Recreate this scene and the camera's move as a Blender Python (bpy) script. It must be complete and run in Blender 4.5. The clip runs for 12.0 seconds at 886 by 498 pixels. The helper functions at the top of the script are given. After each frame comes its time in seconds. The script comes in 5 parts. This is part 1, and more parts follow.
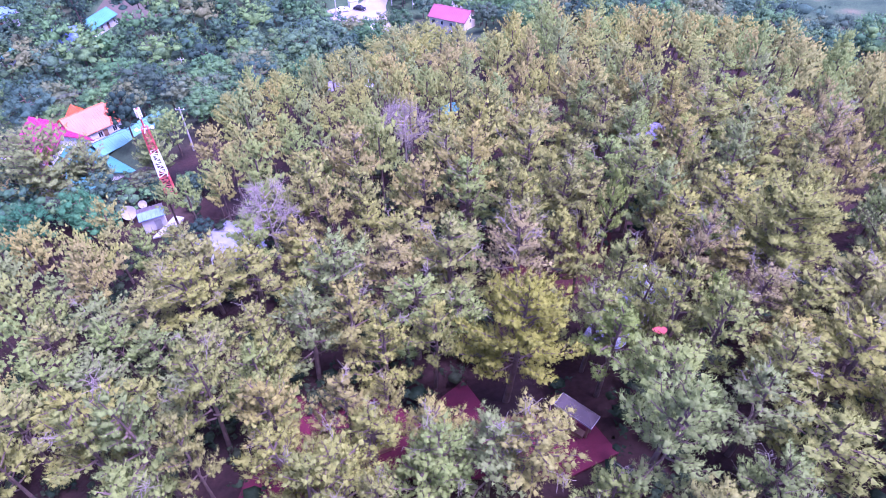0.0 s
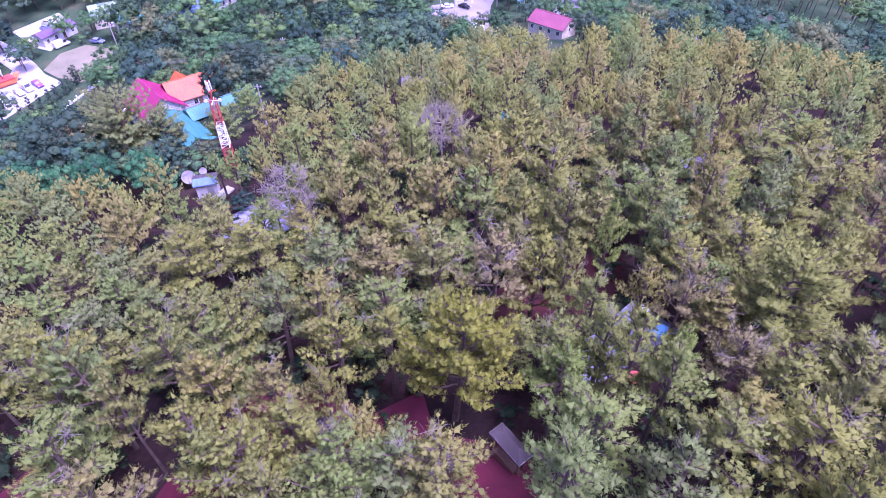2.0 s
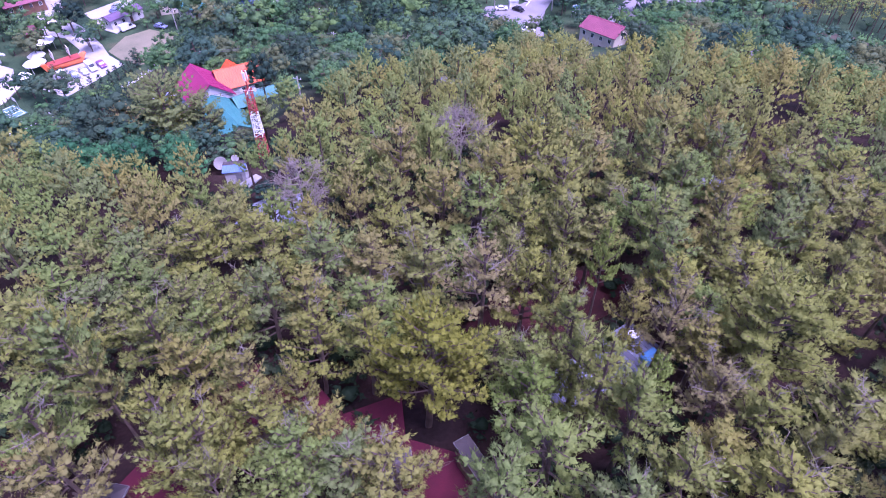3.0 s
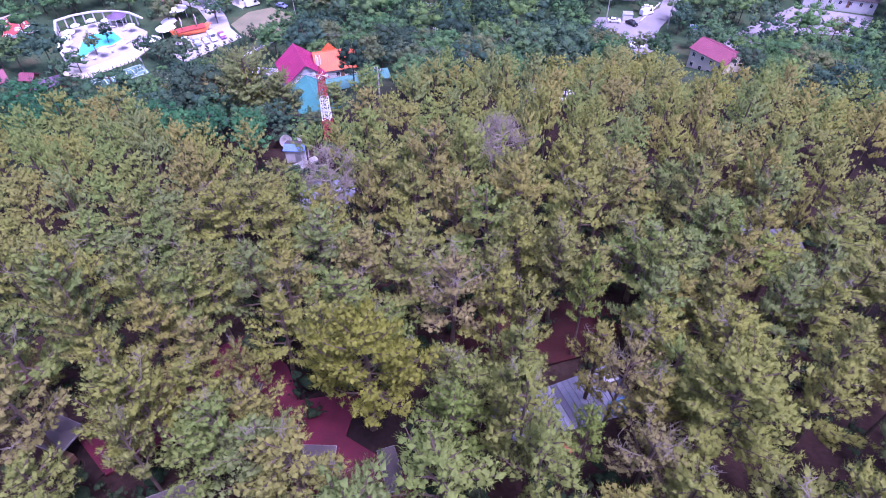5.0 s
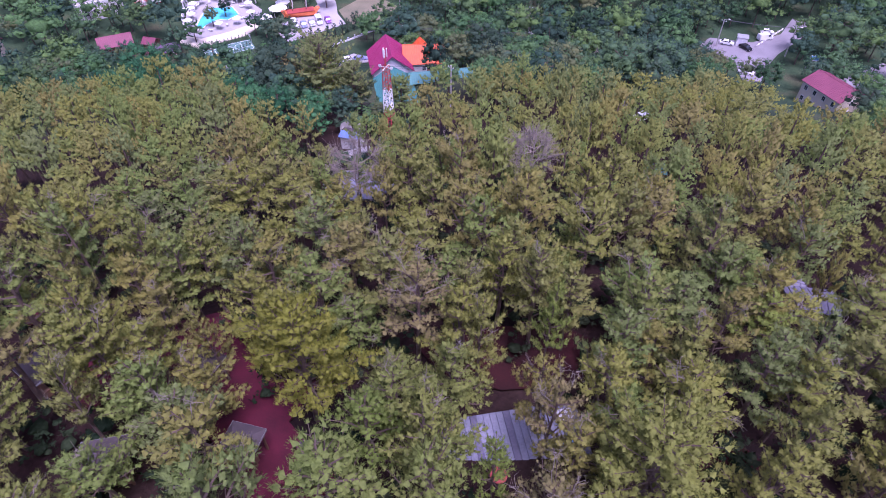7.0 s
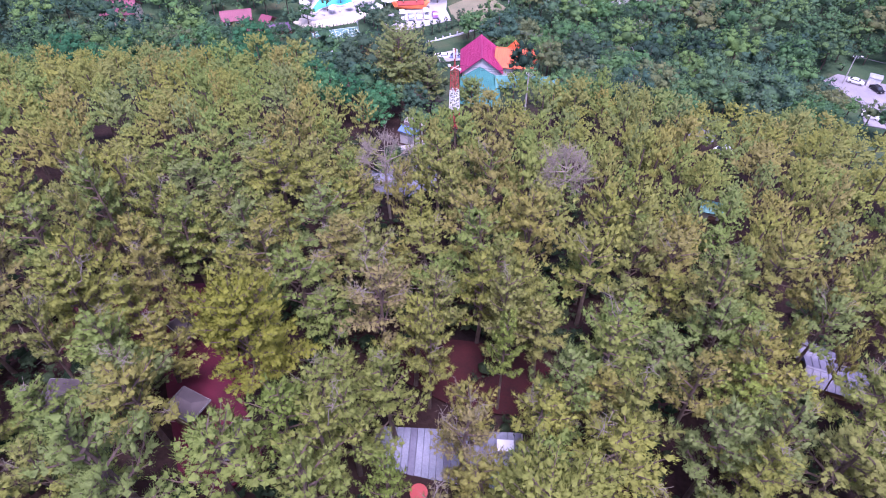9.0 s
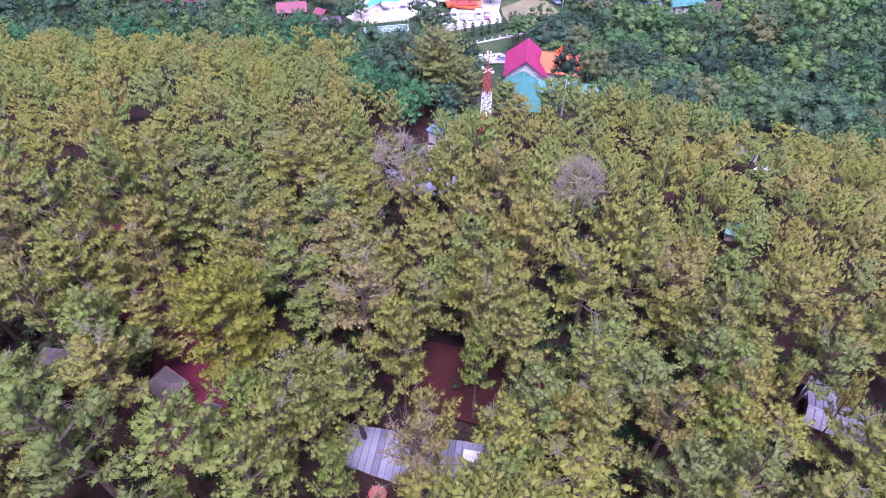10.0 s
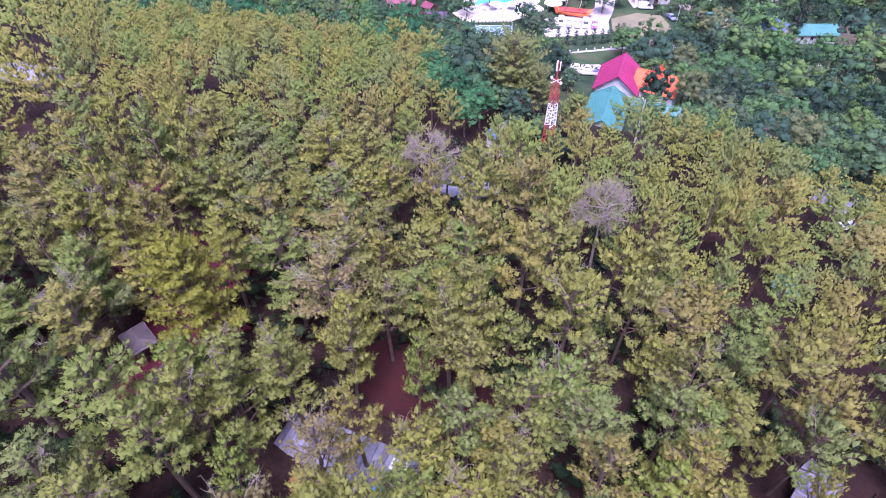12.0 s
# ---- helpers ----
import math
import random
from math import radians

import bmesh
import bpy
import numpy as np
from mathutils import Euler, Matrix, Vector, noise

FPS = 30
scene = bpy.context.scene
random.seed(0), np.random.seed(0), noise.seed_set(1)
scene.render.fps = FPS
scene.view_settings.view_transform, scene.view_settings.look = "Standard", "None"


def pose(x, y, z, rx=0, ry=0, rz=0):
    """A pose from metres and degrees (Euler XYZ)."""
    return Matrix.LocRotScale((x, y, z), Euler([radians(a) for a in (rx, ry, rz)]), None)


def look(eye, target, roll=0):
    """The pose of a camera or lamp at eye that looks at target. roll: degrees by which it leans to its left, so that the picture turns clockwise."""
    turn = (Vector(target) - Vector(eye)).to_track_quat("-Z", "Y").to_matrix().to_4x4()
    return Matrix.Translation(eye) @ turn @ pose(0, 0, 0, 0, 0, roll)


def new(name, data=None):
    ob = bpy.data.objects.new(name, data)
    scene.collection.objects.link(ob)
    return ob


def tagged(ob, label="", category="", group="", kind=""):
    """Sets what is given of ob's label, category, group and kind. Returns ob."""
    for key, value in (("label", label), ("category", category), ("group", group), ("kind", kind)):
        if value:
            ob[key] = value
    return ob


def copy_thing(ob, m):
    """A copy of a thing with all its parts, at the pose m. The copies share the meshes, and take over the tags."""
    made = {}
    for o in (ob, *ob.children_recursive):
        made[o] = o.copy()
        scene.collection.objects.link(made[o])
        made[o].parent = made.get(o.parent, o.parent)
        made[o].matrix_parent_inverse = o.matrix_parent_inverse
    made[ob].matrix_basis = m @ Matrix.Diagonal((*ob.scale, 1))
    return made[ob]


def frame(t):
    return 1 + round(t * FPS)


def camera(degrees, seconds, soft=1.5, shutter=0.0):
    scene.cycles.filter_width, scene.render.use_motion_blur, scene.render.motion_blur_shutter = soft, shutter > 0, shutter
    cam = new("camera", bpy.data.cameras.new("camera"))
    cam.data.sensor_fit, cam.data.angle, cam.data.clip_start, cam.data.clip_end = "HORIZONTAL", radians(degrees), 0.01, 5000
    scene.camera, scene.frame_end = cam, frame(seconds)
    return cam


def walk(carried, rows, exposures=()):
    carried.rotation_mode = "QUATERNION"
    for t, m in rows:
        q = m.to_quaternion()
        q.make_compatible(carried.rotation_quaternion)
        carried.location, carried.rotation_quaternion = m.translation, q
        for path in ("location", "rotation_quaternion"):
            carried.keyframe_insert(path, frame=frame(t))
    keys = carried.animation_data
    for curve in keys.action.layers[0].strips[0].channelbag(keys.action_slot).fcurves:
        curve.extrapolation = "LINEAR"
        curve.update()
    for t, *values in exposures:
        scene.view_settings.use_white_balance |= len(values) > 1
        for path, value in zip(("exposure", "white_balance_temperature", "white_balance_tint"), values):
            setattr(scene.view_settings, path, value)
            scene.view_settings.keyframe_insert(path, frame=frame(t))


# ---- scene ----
cam = camera(72.4, 12.0, soft=1.0)
METRES, EYE, TILT, LEAN, TURN = 55.0, 44.0, -44.6, 0.2, 0.0
ROWS = [
    (0.0, 0.0, 0.0, 0.0, -0.0, 0.0, -0.0),
    (0.5, 0.0407, 0.0037, 0.0034, 2.27, -0.07, -2.26),
    (1.0, 0.0814, 0.0101, 0.0086, 4.45, -0.2, -4.37),
    (1.5, 0.1214, 0.0168, 0.0159, 6.82, -0.42, -6.67),
    (2.0, 0.1611, 0.0255, 0.0249, 8.94, -0.72, -8.7),
    (2.5, 0.1997, 0.0353, 0.0355, 11.36, -1.12, -10.99),
    (3.0, 0.2379, 0.0464, 0.0476, 13.67, -1.63, -13.08),
    (5.0, 0.3806, 0.1075, 0.1089, 23.89, -4.73, -21.77),
    (5.5, 0.413, 0.1266, 0.127, 26.72, -5.83, -23.88),
    (6.0, 0.4436, 0.1465, 0.1462, 29.37, -6.97, -25.79),
    (6.5, 0.4731, 0.1672, 0.1671, 32.06, -8.2, -27.55),
    (7.0, 0.5003, 0.1901, 0.1883, 34.81, -9.51, -29.31),
    (9.0, 0.5937, 0.2881, 0.2888, 47.9, -16.68, -36.08),
    (9.5, 0.6115, 0.3141, 0.3156, 51.1, -18.62, -37.37),
    (10.0, 0.6271, 0.3418, 0.3424, 55.04, -21.07, -38.82),
    (10.5, 0.641, 0.3704, 0.3699, 59.21, -23.75, -40.11),
    (11.0, 0.6524, 0.3995, 0.3975, 63.08, -26.27, -41.14),
    (11.5, 0.6621, 0.4288, 0.4254, 67.01, -28.92, -42.06),
    (12.0, 0.6688, 0.4585, 0.454, 71.13, -31.69, -42.83),
]
EXPOSURES = [(0.0, 1.75, 4840, 78), (1.5, 1.75, 4940, 78), (2.4, 0.98, 4960, 68), (5.0, 0.95, 5030, 63), (6.0, 0.64, 5190, 60), (7.2, 0.5, 5270, 58), (8.6, 0.9, 5290, 52), (9.5, 1.1, 5370, 50), (12.0, 1.14, 5390, 51)]
walk(cam, [(t, pose(0, 0, EYE, TILT, LEAN, TURN) @ pose(METRES * x, METRES * y, METRES * z, 90 + pitch, roll, yaw)) for t, x, y, z, yaw, pitch, roll in ROWS], EXPOSURES)

# ---- world and light: bright overcast, a soft high sun ----
SUN_UP, SUN_ROUND = 70.0, 110.0
world = bpy.data.worlds.new("sky")
scene.world = world
world.use_nodes = True
wn, wl = world.node_tree.nodes, world.node_tree.links
wn.clear()
sky = wn.new("ShaderNodeTexSky")
sky.sky_type, sky.sun_disc = "NISHITA", False
sky.sun_elevation, sky.sun_rotation = radians(SUN_UP), radians(SUN_ROUND)
sky.air_density, sky.dust_density, sky.ozone_density = 1.0, 4.0, 1.0
back = wn.new("ShaderNodeBackground")
back.inputs[1].default_value = 0.14
wout = wn.new("ShaderNodeOutputWorld")
wl.new(sky.outputs[0], back.inputs[0])
wl.new(back.outputs[0], wout.inputs[0])
sun = new("sun", bpy.data.lights.new("sun", "SUN"))
sun.data.energy, sun.data.angle, sun.data.color = 3.2, radians(26), (1.0, 0.965, 0.87)
az = radians(SUN_ROUND)
sun.matrix_basis = look((0, 0, 0), (-math.sin(az) * math.cos(radians(SUN_UP)), -math.cos(az) * math.cos(radians(SUN_UP)), -math.sin(radians(SUN_UP))))


# ---- materials ----
def shader(name):
    m = bpy.data.materials.new(name)
    m.use_nodes = True
    n = m.node_tree.nodes
    return m, n, m.node_tree.links, n["Principled BSDF"]


def ramp(n, stops):
    r = n.new("ShaderNodeValToRGB")
    e = r.color_ramp.elements
    while len(e) < len(stops):
        e.new(0.5)
    for el, (p, c) in zip(e, stops):
        el.position, el.color = p, (*c, 1)
    return r


def noisy(n, l, scale, detail=4.0, coord="Object"):
    tc = n.new("ShaderNodeTexCoord")
    t = n.new("ShaderNodeTexNoise")
    t.inputs["Scale"].default_value, t.inputs["Detail"].default_value = scale, detail
    l.new(tc.outputs[coord], t.inputs["Vector"])
    return t


def plain(name, dark, light, scale=1.5, rough=0.7, metal=0.0, bump=0.2, fine=25.0, spec=0.4):
    """A surface with broad stains and a fine grain."""
    m, n, l, b = shader(name)
    t1, t2 = noisy(n, l, scale), noisy(n, l, fine, 2.0)
    mix = n.new("ShaderNodeMath")
    mix.operation = "MULTIPLY_ADD"
    mix.inputs[1].default_value = 0.35
    add = n.new("ShaderNodeMath")
    add.operation = "MULTIPLY"
    add.inputs[1].default_value = 0.65
    l.new(t1.outputs[0], add.inputs[0])
    l.new(t2.outputs[0], mix.inputs[0])
    l.new(add.outputs[0], mix.inputs[2])
    r = ramp(n, [(0.32, dark), (0.68, light)])
    l.new(mix.outputs[0], r.inputs[0])
    l.new(r.outputs[0], b.inputs["Base Color"])
    b.inputs["Roughness"].default_value, b.inputs["Metallic"].default_value = rough, metal
    b.inputs["Specular IOR Level"].default_value = spec
    if bump:
        bp = n.new("ShaderNodeBump")
        bp.inputs["Strength"].default_value = bump
        bp.inputs["Distance"].default_value = 0.03
        l.new(t2.outputs[0], bp.inputs["Height"])
        l.new(bp.outputs[0], b.inputs["Normal"])
    return m


def foliage(name, stops, scale=0.12, through_light=0.32, own=0.85, fine=3.0, twig_shade=None, mottle=0.4, relief=10.0):
    """Leaves: the hue varies from tree to tree, over patches and from leaf to leaf."""
    m, n, l, b = shader(name)
    info, geo = n.new("ShaderNodeObjectInfo"), n.new("ShaderNodeNewGeometry")
    t = n.new("ShaderNodeTexNoise")
    t.inputs["Scale"].default_value, t.inputs["Detail"].default_value = scale, 3.0
    l.new(geo.outputs["Position"], t.inputs["Vector"])
    a = n.new("ShaderNodeMath")
    a.operation = "MULTIPLY"
    a.inputs[1].default_value = own
    if own:
        l.new(info.outputs["Random"], a.inputs[0])
    else:
        tone = n.new("ShaderNodeAttribute")
        tone.attribute_name = "tone"
        a.inputs[1].default_value = 0.85
        l.new(tone.outputs["Fac"], a.inputs[0])
    c = n.new("ShaderNodeMath")
    c.operation = "MULTIPLY_ADD"
    c.inputs[1].default_value = mottle
    l.new(t.outputs[0], c.inputs[0])
    l.new(a.outputs[0], c.inputs[2])
    d = n.new("ShaderNodeMath")
    d.operation = "MULTIPLY_ADD"
    d.inputs[1].default_value = 0.4 * mottle
    if twig_shade:
        knot = n.new("ShaderNodeTexNoise")
        knot.inputs["Scale"].default_value, knot.inputs["Detail"].default_value = 1.6, 1.0
        l.new(geo.outputs["Position"], knot.inputs["Vector"])
        l.new(knot.outputs[0], d.inputs[0])
    else:
        l.new(geo.outputs["Random Per Island"], d.inputs[0])
    l.new(c.outputs[0], d.inputs[2])
    s = n.new("ShaderNodeMath")
    s.operation = "SUBTRACT"
    s.inputs[1].default_value = 0.5 * mottle
    l.new(d.outputs[0], s.inputs[0])
    r = ramp(n, stops)
    l.new(s.outputs[0], r.inputs[0])
    grain = n.new("ShaderNodeTexNoise")
    grain.inputs["Scale"].default_value, grain.inputs["Detail"].default_value = fine, 3.0
    l.new(geo.outputs["Position"], grain.inputs["Vector"])
    spread = n.new("ShaderNodeMapRange")
    spread.inputs[1].default_value, spread.inputs[2].default_value = 0.32, 0.68
    spread.inputs[3].default_value, spread.inputs[4].default_value = 0.78, 1.22
    l.new(grain.outputs[0], spread.inputs[0])
    tint = n.new("ShaderNodeMix")
    tint.data_type, tint.blend_type = "RGBA", "MULTIPLY"
    tint.inputs["Factor"].default_value = 1.0
    l.new(r.outputs[0], tint.inputs["A"])
    l.new(spread.outputs[0], tint.inputs["B"])
    skin = tint.outputs["Result"]
    # twig brown mixed in at each tuft's base also paints shade inside the crown
    if twig_shade:
        at, inner_tint = n.new("ShaderNodeAttribute"), n.new("ShaderNodeMix")
        at.attribute_name, inner_tint.data_type = "shoot", "RGBA"
        inner_tint.inputs["A"].default_value = (*twig_shade, 1)
        l.new(at.outputs["Fac"], inner_tint.inputs["Factor"])
        l.new(skin, inner_tint.inputs["B"])
        skin = inner_tint.outputs["Result"]
    l.new(skin, b.inputs["Base Color"])
    brush = n.new("ShaderNodeTexNoise")
    brush.inputs["Scale"].default_value, brush.inputs["Detail"].default_value = relief, 2.0
    l.new(geo.outputs["Position"], brush.inputs["Vector"])
    bp = n.new("ShaderNodeBump")
    bp.inputs["Strength"].default_value, bp.inputs["Distance"].default_value = 0.6, 0.5 / relief
    l.new(brush.outputs[0], bp.inputs["Height"])
    l.new(bp.outputs[0], b.inputs["Normal"])
    b.inputs["Roughness"].default_value = 0.75
    b.inputs["Specular IOR Level"].default_value = 0.08
    tr = n.new("ShaderNodeBsdfTranslucent")
    l.new(skin, tr.inputs[0])
    mx = n.new("ShaderNodeMixShader")
    mx.inputs[0].default_value = through_light
    l.new(b.outputs[0], mx.inputs[1])
    l.new(tr.outputs[0], mx.inputs[2])
    l.new(mx.outputs[0], n["Material Output"].inputs[0])
    return m


def glassy(name, tint, rough=0.08):
    m, n, l, b = shader(name)
    b.inputs["Base Color"].default_value = (*tint, 1)
    b.inputs["Roughness"].default_value = rough
    b.inputs["Specular IOR Level"].default_value = 0.8
    return m


# brown of the twigs, used also as painted shade inside the pine crowns
TWIG_SHADE = (0.115, 0.09, 0.082)
OLIVE = [(0.05, (0.158, 0.198, 0.066)), (0.20, (0.156, 0.224, 0.052)), (0.36, (0.188, 0.220, 0.052)), (0.50, (0.222, 0.237, 0.047)), (0.64, (0.188, 0.211, 0.059)), (0.80, (0.235, 0.226, 0.053)), (0.95, (0.202, 0.190, 0.069))]
NEEDLES = foliage("pine_needles", OLIVE, twig_shade=TWIG_SHADE, mottle=0.25)
NEEDLES_FAR = foliage("far_pine_needles", OLIVE, 0.22, own=0.0, fine=2.0, twig_shade=TWIG_SHADE, mottle=0.25, relief=7.0)
NEEDLES_DARK = foliage("dark_pine_needles", [(0.2, (0.132, 0.170, 0.058)), (0.5, (0.157, 0.197, 0.063)), (0.8, (0.187, 0.213, 0.067))], 0.5, twig_shade=TWIG_SHADE, mottle=0.25)
NEEDLES_GOLD = foliage("golden_pine_needles", [(0.2, (0.167, 0.178, 0.027)), (0.5, (0.212, 0.227, 0.030)), (0.8, (0.252, 0.263, 0.038))], 0.5, twig_shade=TWIG_SHADE)
NEEDLES_BROAD = foliage("broad_pine_needles", [(0.2, (0.152, 0.193, 0.044)), (0.5, (0.180, 0.220, 0.047)), (0.8, (0.207, 0.233, 0.051))], 0.5, twig_shade=TWIG_SHADE, mottle=0.25)
NEEDLES_GREEN = foliage("fresh_pine_needles", [(0.2, (0.133, 0.188, 0.036)), (0.5, (0.163, 0.226, 0.042)), (0.8, (0.193, 0.251, 0.047))], 0.5, twig_shade=TWIG_SHADE)
NEEDLES_RUST = foliage("rusty_pine_needles", [(0.2, (0.169, 0.159, 0.064)), (0.5, (0.205, 0.185, 0.072)), (0.8, (0.229, 0.203, 0.080))], 0.5, twig_shade=TWIG_SHADE, mottle=0.25)
# blue is raised in these greens as painted haze over the valley
VALLEY_HAZE_GREEN = [(0.03, (0.026, 0.049, 0.039)), (0.14, (0.084, 0.186, 0.064)), (0.24, (0.044, 0.089, 0.065)), (0.34, (0.070, 0.133, 0.079)), (0.44, (0.127, 0.215, 0.062)), (0.54, (0.038, 0.074, 0.051)), (0.66, (0.106, 0.210, 0.070)), (0.76, (0.064, 0.114, 0.075)), (0.86, (0.138, 0.161, 0.067)), (0.96, (0.161, 0.167, 0.087))]
WITHERED = foliage("withered_needles", [(0.2, (0.17, 0.14, 0.14)), (0.5, (0.23, 0.19, 0.19)), (0.8, (0.28, 0.24, 0.235))], 0.5)
LEAVES = foliage("broad_leaves", VALLEY_HAZE_GREEN, 0.3, fine=3.0, mottle=0.14, relief=8.0)
LEAVES_FAR = foliage("far_broad_leaves", VALLEY_HAZE_GREEN, 0.3, own=0.0, fine=2.0, mottle=0.14, relief=5.0)
LEAVES_FRESH = foliage("fresh_broad_leaves", [(0.2, (0.036, 0.121, 0.055)), (0.5, (0.048, 0.152, 0.065)), (0.8, (0.067, 0.188, 0.077))], 0.3, fine=3.0, mottle=0.14, relief=8.0)
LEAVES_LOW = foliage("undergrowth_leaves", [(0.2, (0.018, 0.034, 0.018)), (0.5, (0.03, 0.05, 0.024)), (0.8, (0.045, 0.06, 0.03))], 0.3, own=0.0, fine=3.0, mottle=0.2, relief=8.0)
LEAVES_DARK = foliage("dark_leaves", [(0.2, (0.026, 0.052, 0.04)), (0.5, (0.038, 0.074, 0.05)), (0.8, (0.06, 0.098, 0.06))], 0.1, fine=6.0)
BARK = plain("pine_bark", (0.05, 0.035, 0.03), (0.16, 0.11, 0.09), 1.2, 0.9, bump=0.6, fine=14)
DEADWOOD = plain("bleached_deadwood", (0.15, 0.125, 0.105), (0.27, 0.23, 0.195), 1.5, 0.85, bump=0.3, fine=12)
BRICK_RED = plain("crimson_paving", (0.056, 0.004, 0.013), (0.099, 0.007, 0.022), 0.6, 0.8, fine=8)
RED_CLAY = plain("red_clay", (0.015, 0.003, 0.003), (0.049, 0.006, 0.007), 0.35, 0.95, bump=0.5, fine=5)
GREY_ROOF = plain("weathered_grey_roofing", (0.05, 0.038, 0.042), (0.095, 0.075, 0.08), 0.7, 0.75)
SLAB = plain("pale_concrete_slab", (0.14, 0.145, 0.19), (0.27, 0.27, 0.335), 0.5, 0.7, fine=9)
LILAC_SHEET = plain("lilac_grey_sheet_roof", (0.09, 0.085, 0.12), (0.17, 0.16, 0.215), 0.5, 0.55, fine=6)
BLUE_TARP = plain("blue_tarpaulin", (0.1, 0.28, 0.6), (0.18, 0.42, 0.75), 1.0, 0.5)
BLUE_ROOF = plain("blue_sheet_roof", (0.09, 0.15, 0.34), (0.14, 0.22, 0.42), 0.6, 0.45, fine=6)
PINK_ROOF = plain("magenta_metal_roof", (0.24, 0.022, 0.085), (0.31, 0.034, 0.115), 0.3, 0.45, fine=5)
RED_ROOF = plain("orange_red_metal_roof", (0.5, 0.062, 0.014), (0.62, 0.11, 0.02), 0.3, 0.5, fine=5)
TEAL_ROOF = plain("teal_metal_roof", (0.04, 0.165, 0.16), (0.065, 0.225, 0.21), 0.3, 0.45, fine=5)
WINE_ROOF = plain("wine_red_metal_roof", (0.17, 0.045, 0.075), (0.23, 0.065, 0.1), 0.3, 0.5, fine=5)
PURPLE_ROOF = plain("plum_roof", (0.1, 0.06, 0.12), (0.16, 0.1, 0.18), 0.3, 0.6, fine=5)
GREEN_ROOF = plain("green_grey_roof", (0.16, 0.24, 0.18), (0.25, 0.34, 0.26), 0.3, 0.6, fine=5)
WHITE_WALL = plain("white_render", (0.5, 0.48, 0.49), (0.64, 0.62, 0.63), 0.4, 0.85)
CREAM_WALL = plain("cream_render", (0.55, 0.47, 0.38), (0.68, 0.6, 0.5), 0.4, 0.85)
PALE_WALL = plain("lilac_white_render", (0.6, 0.58, 0.64), (0.74, 0.72, 0.78), 0.4, 0.85)
TIMBER = plain("brown_timber", (0.12, 0.06, 0.04), (0.24, 0.13, 0.08), 0.8, 0.75, fine=18)
RED_PAINT = plain("red_painted_steel", (0.34, 0.05, 0.045), (0.44, 0.085, 0.075), 0.8, 0.5)
WHITE_PAINT = plain("white_painted_steel", (0.7, 0.68, 0.68), (0.82, 0.8, 0.8), 0.8, 0.5)
GREY_STEEL = plain("galvanised_steel", (0.3, 0.3, 0.32), (0.45, 0.45, 0.47), 0.8, 0.5, 0.4)
CONCRETE = plain("aged_concrete", (0.32, 0.3, 0.3), (0.48, 0.45, 0.44), 0.6, 0.85)
ASPHALT = plain("pale_worn_asphalt", (0.17, 0.155, 0.17), (0.26, 0.24, 0.26), 0.15, 0.9, fine=3)
PAVING = plain("white_paving", (0.29, 0.27, 0.275), (0.42, 0.39, 0.395), 0.12, 0.8, fine=2)
LAWN = plain("dry_lawn", (0.12, 0.12, 0.07), (0.22, 0.19, 0.12), 0.12, 0.95, fine=2.5)
DRY_BANK = plain("dry_bank_grass", (0.04, 0.04, 0.026), (0.09, 0.07, 0.05), 0.1, 0.95, fine=2.0)
COURT = plain("green_court_surface", (0.08, 0.17, 0.15), (0.12, 0.22, 0.2), 0.2, 0.8, fine=3)
LINE = plain("white_line_paint", (0.72, 0.72, 0.72), (0.82, 0.82, 0.82), 1.0, 0.7, bump=0)
WATER = glassy("pool_water", (0.08, 0.55, 0.62), 0.05)
GLASS = glassy("dark_window_glass", (0.03, 0.035, 0.045))
TYRE = plain("tyre_rubber", (0.015, 0.015, 0.015), (0.03, 0.03, 0.03), 5, 0.9, bump=0)
CAR_WHITE = plain("white_car_paint", (0.72, 0.72, 0.74), (0.8, 0.8, 0.82), 0.5, 0.25, bump=0)
CAR_SILVER = plain("silver_car_paint", (0.4, 0.42, 0.47), (0.48, 0.5, 0.55), 0.5, 0.3, 0.4, bump=0)
CAR_BLUE = plain("blue_grey_car_paint", (0.18, 0.2, 0.36), (0.24, 0.27, 0.44), 0.5, 0.3, bump=0)
CAR_BLACK = plain("black_car_paint", (0.012, 0.012, 0.015), (0.025, 0.025, 0.03), 0.5, 0.25, bump=0)
CAR_VIOLET = plain("violet_car_paint", (0.2, 0.07, 0.3), (0.26, 0.1, 0.38), 0.5, 0.3, bump=0)
ORANGE = plain("orange_plastic", (0.7, 0.14, 0.05), (0.85, 0.22, 0.08), 0.6, 0.5)
CANVAS = plain("white_canvas", (0.7, 0.66, 0.64), (0.8, 0.77, 0.75), 0.5, 0.9)
CABLE = plain("black_cable", (0.05, 0.05, 0.055), (0.09, 0.09, 0.1), 2, 0.7, bump=0)


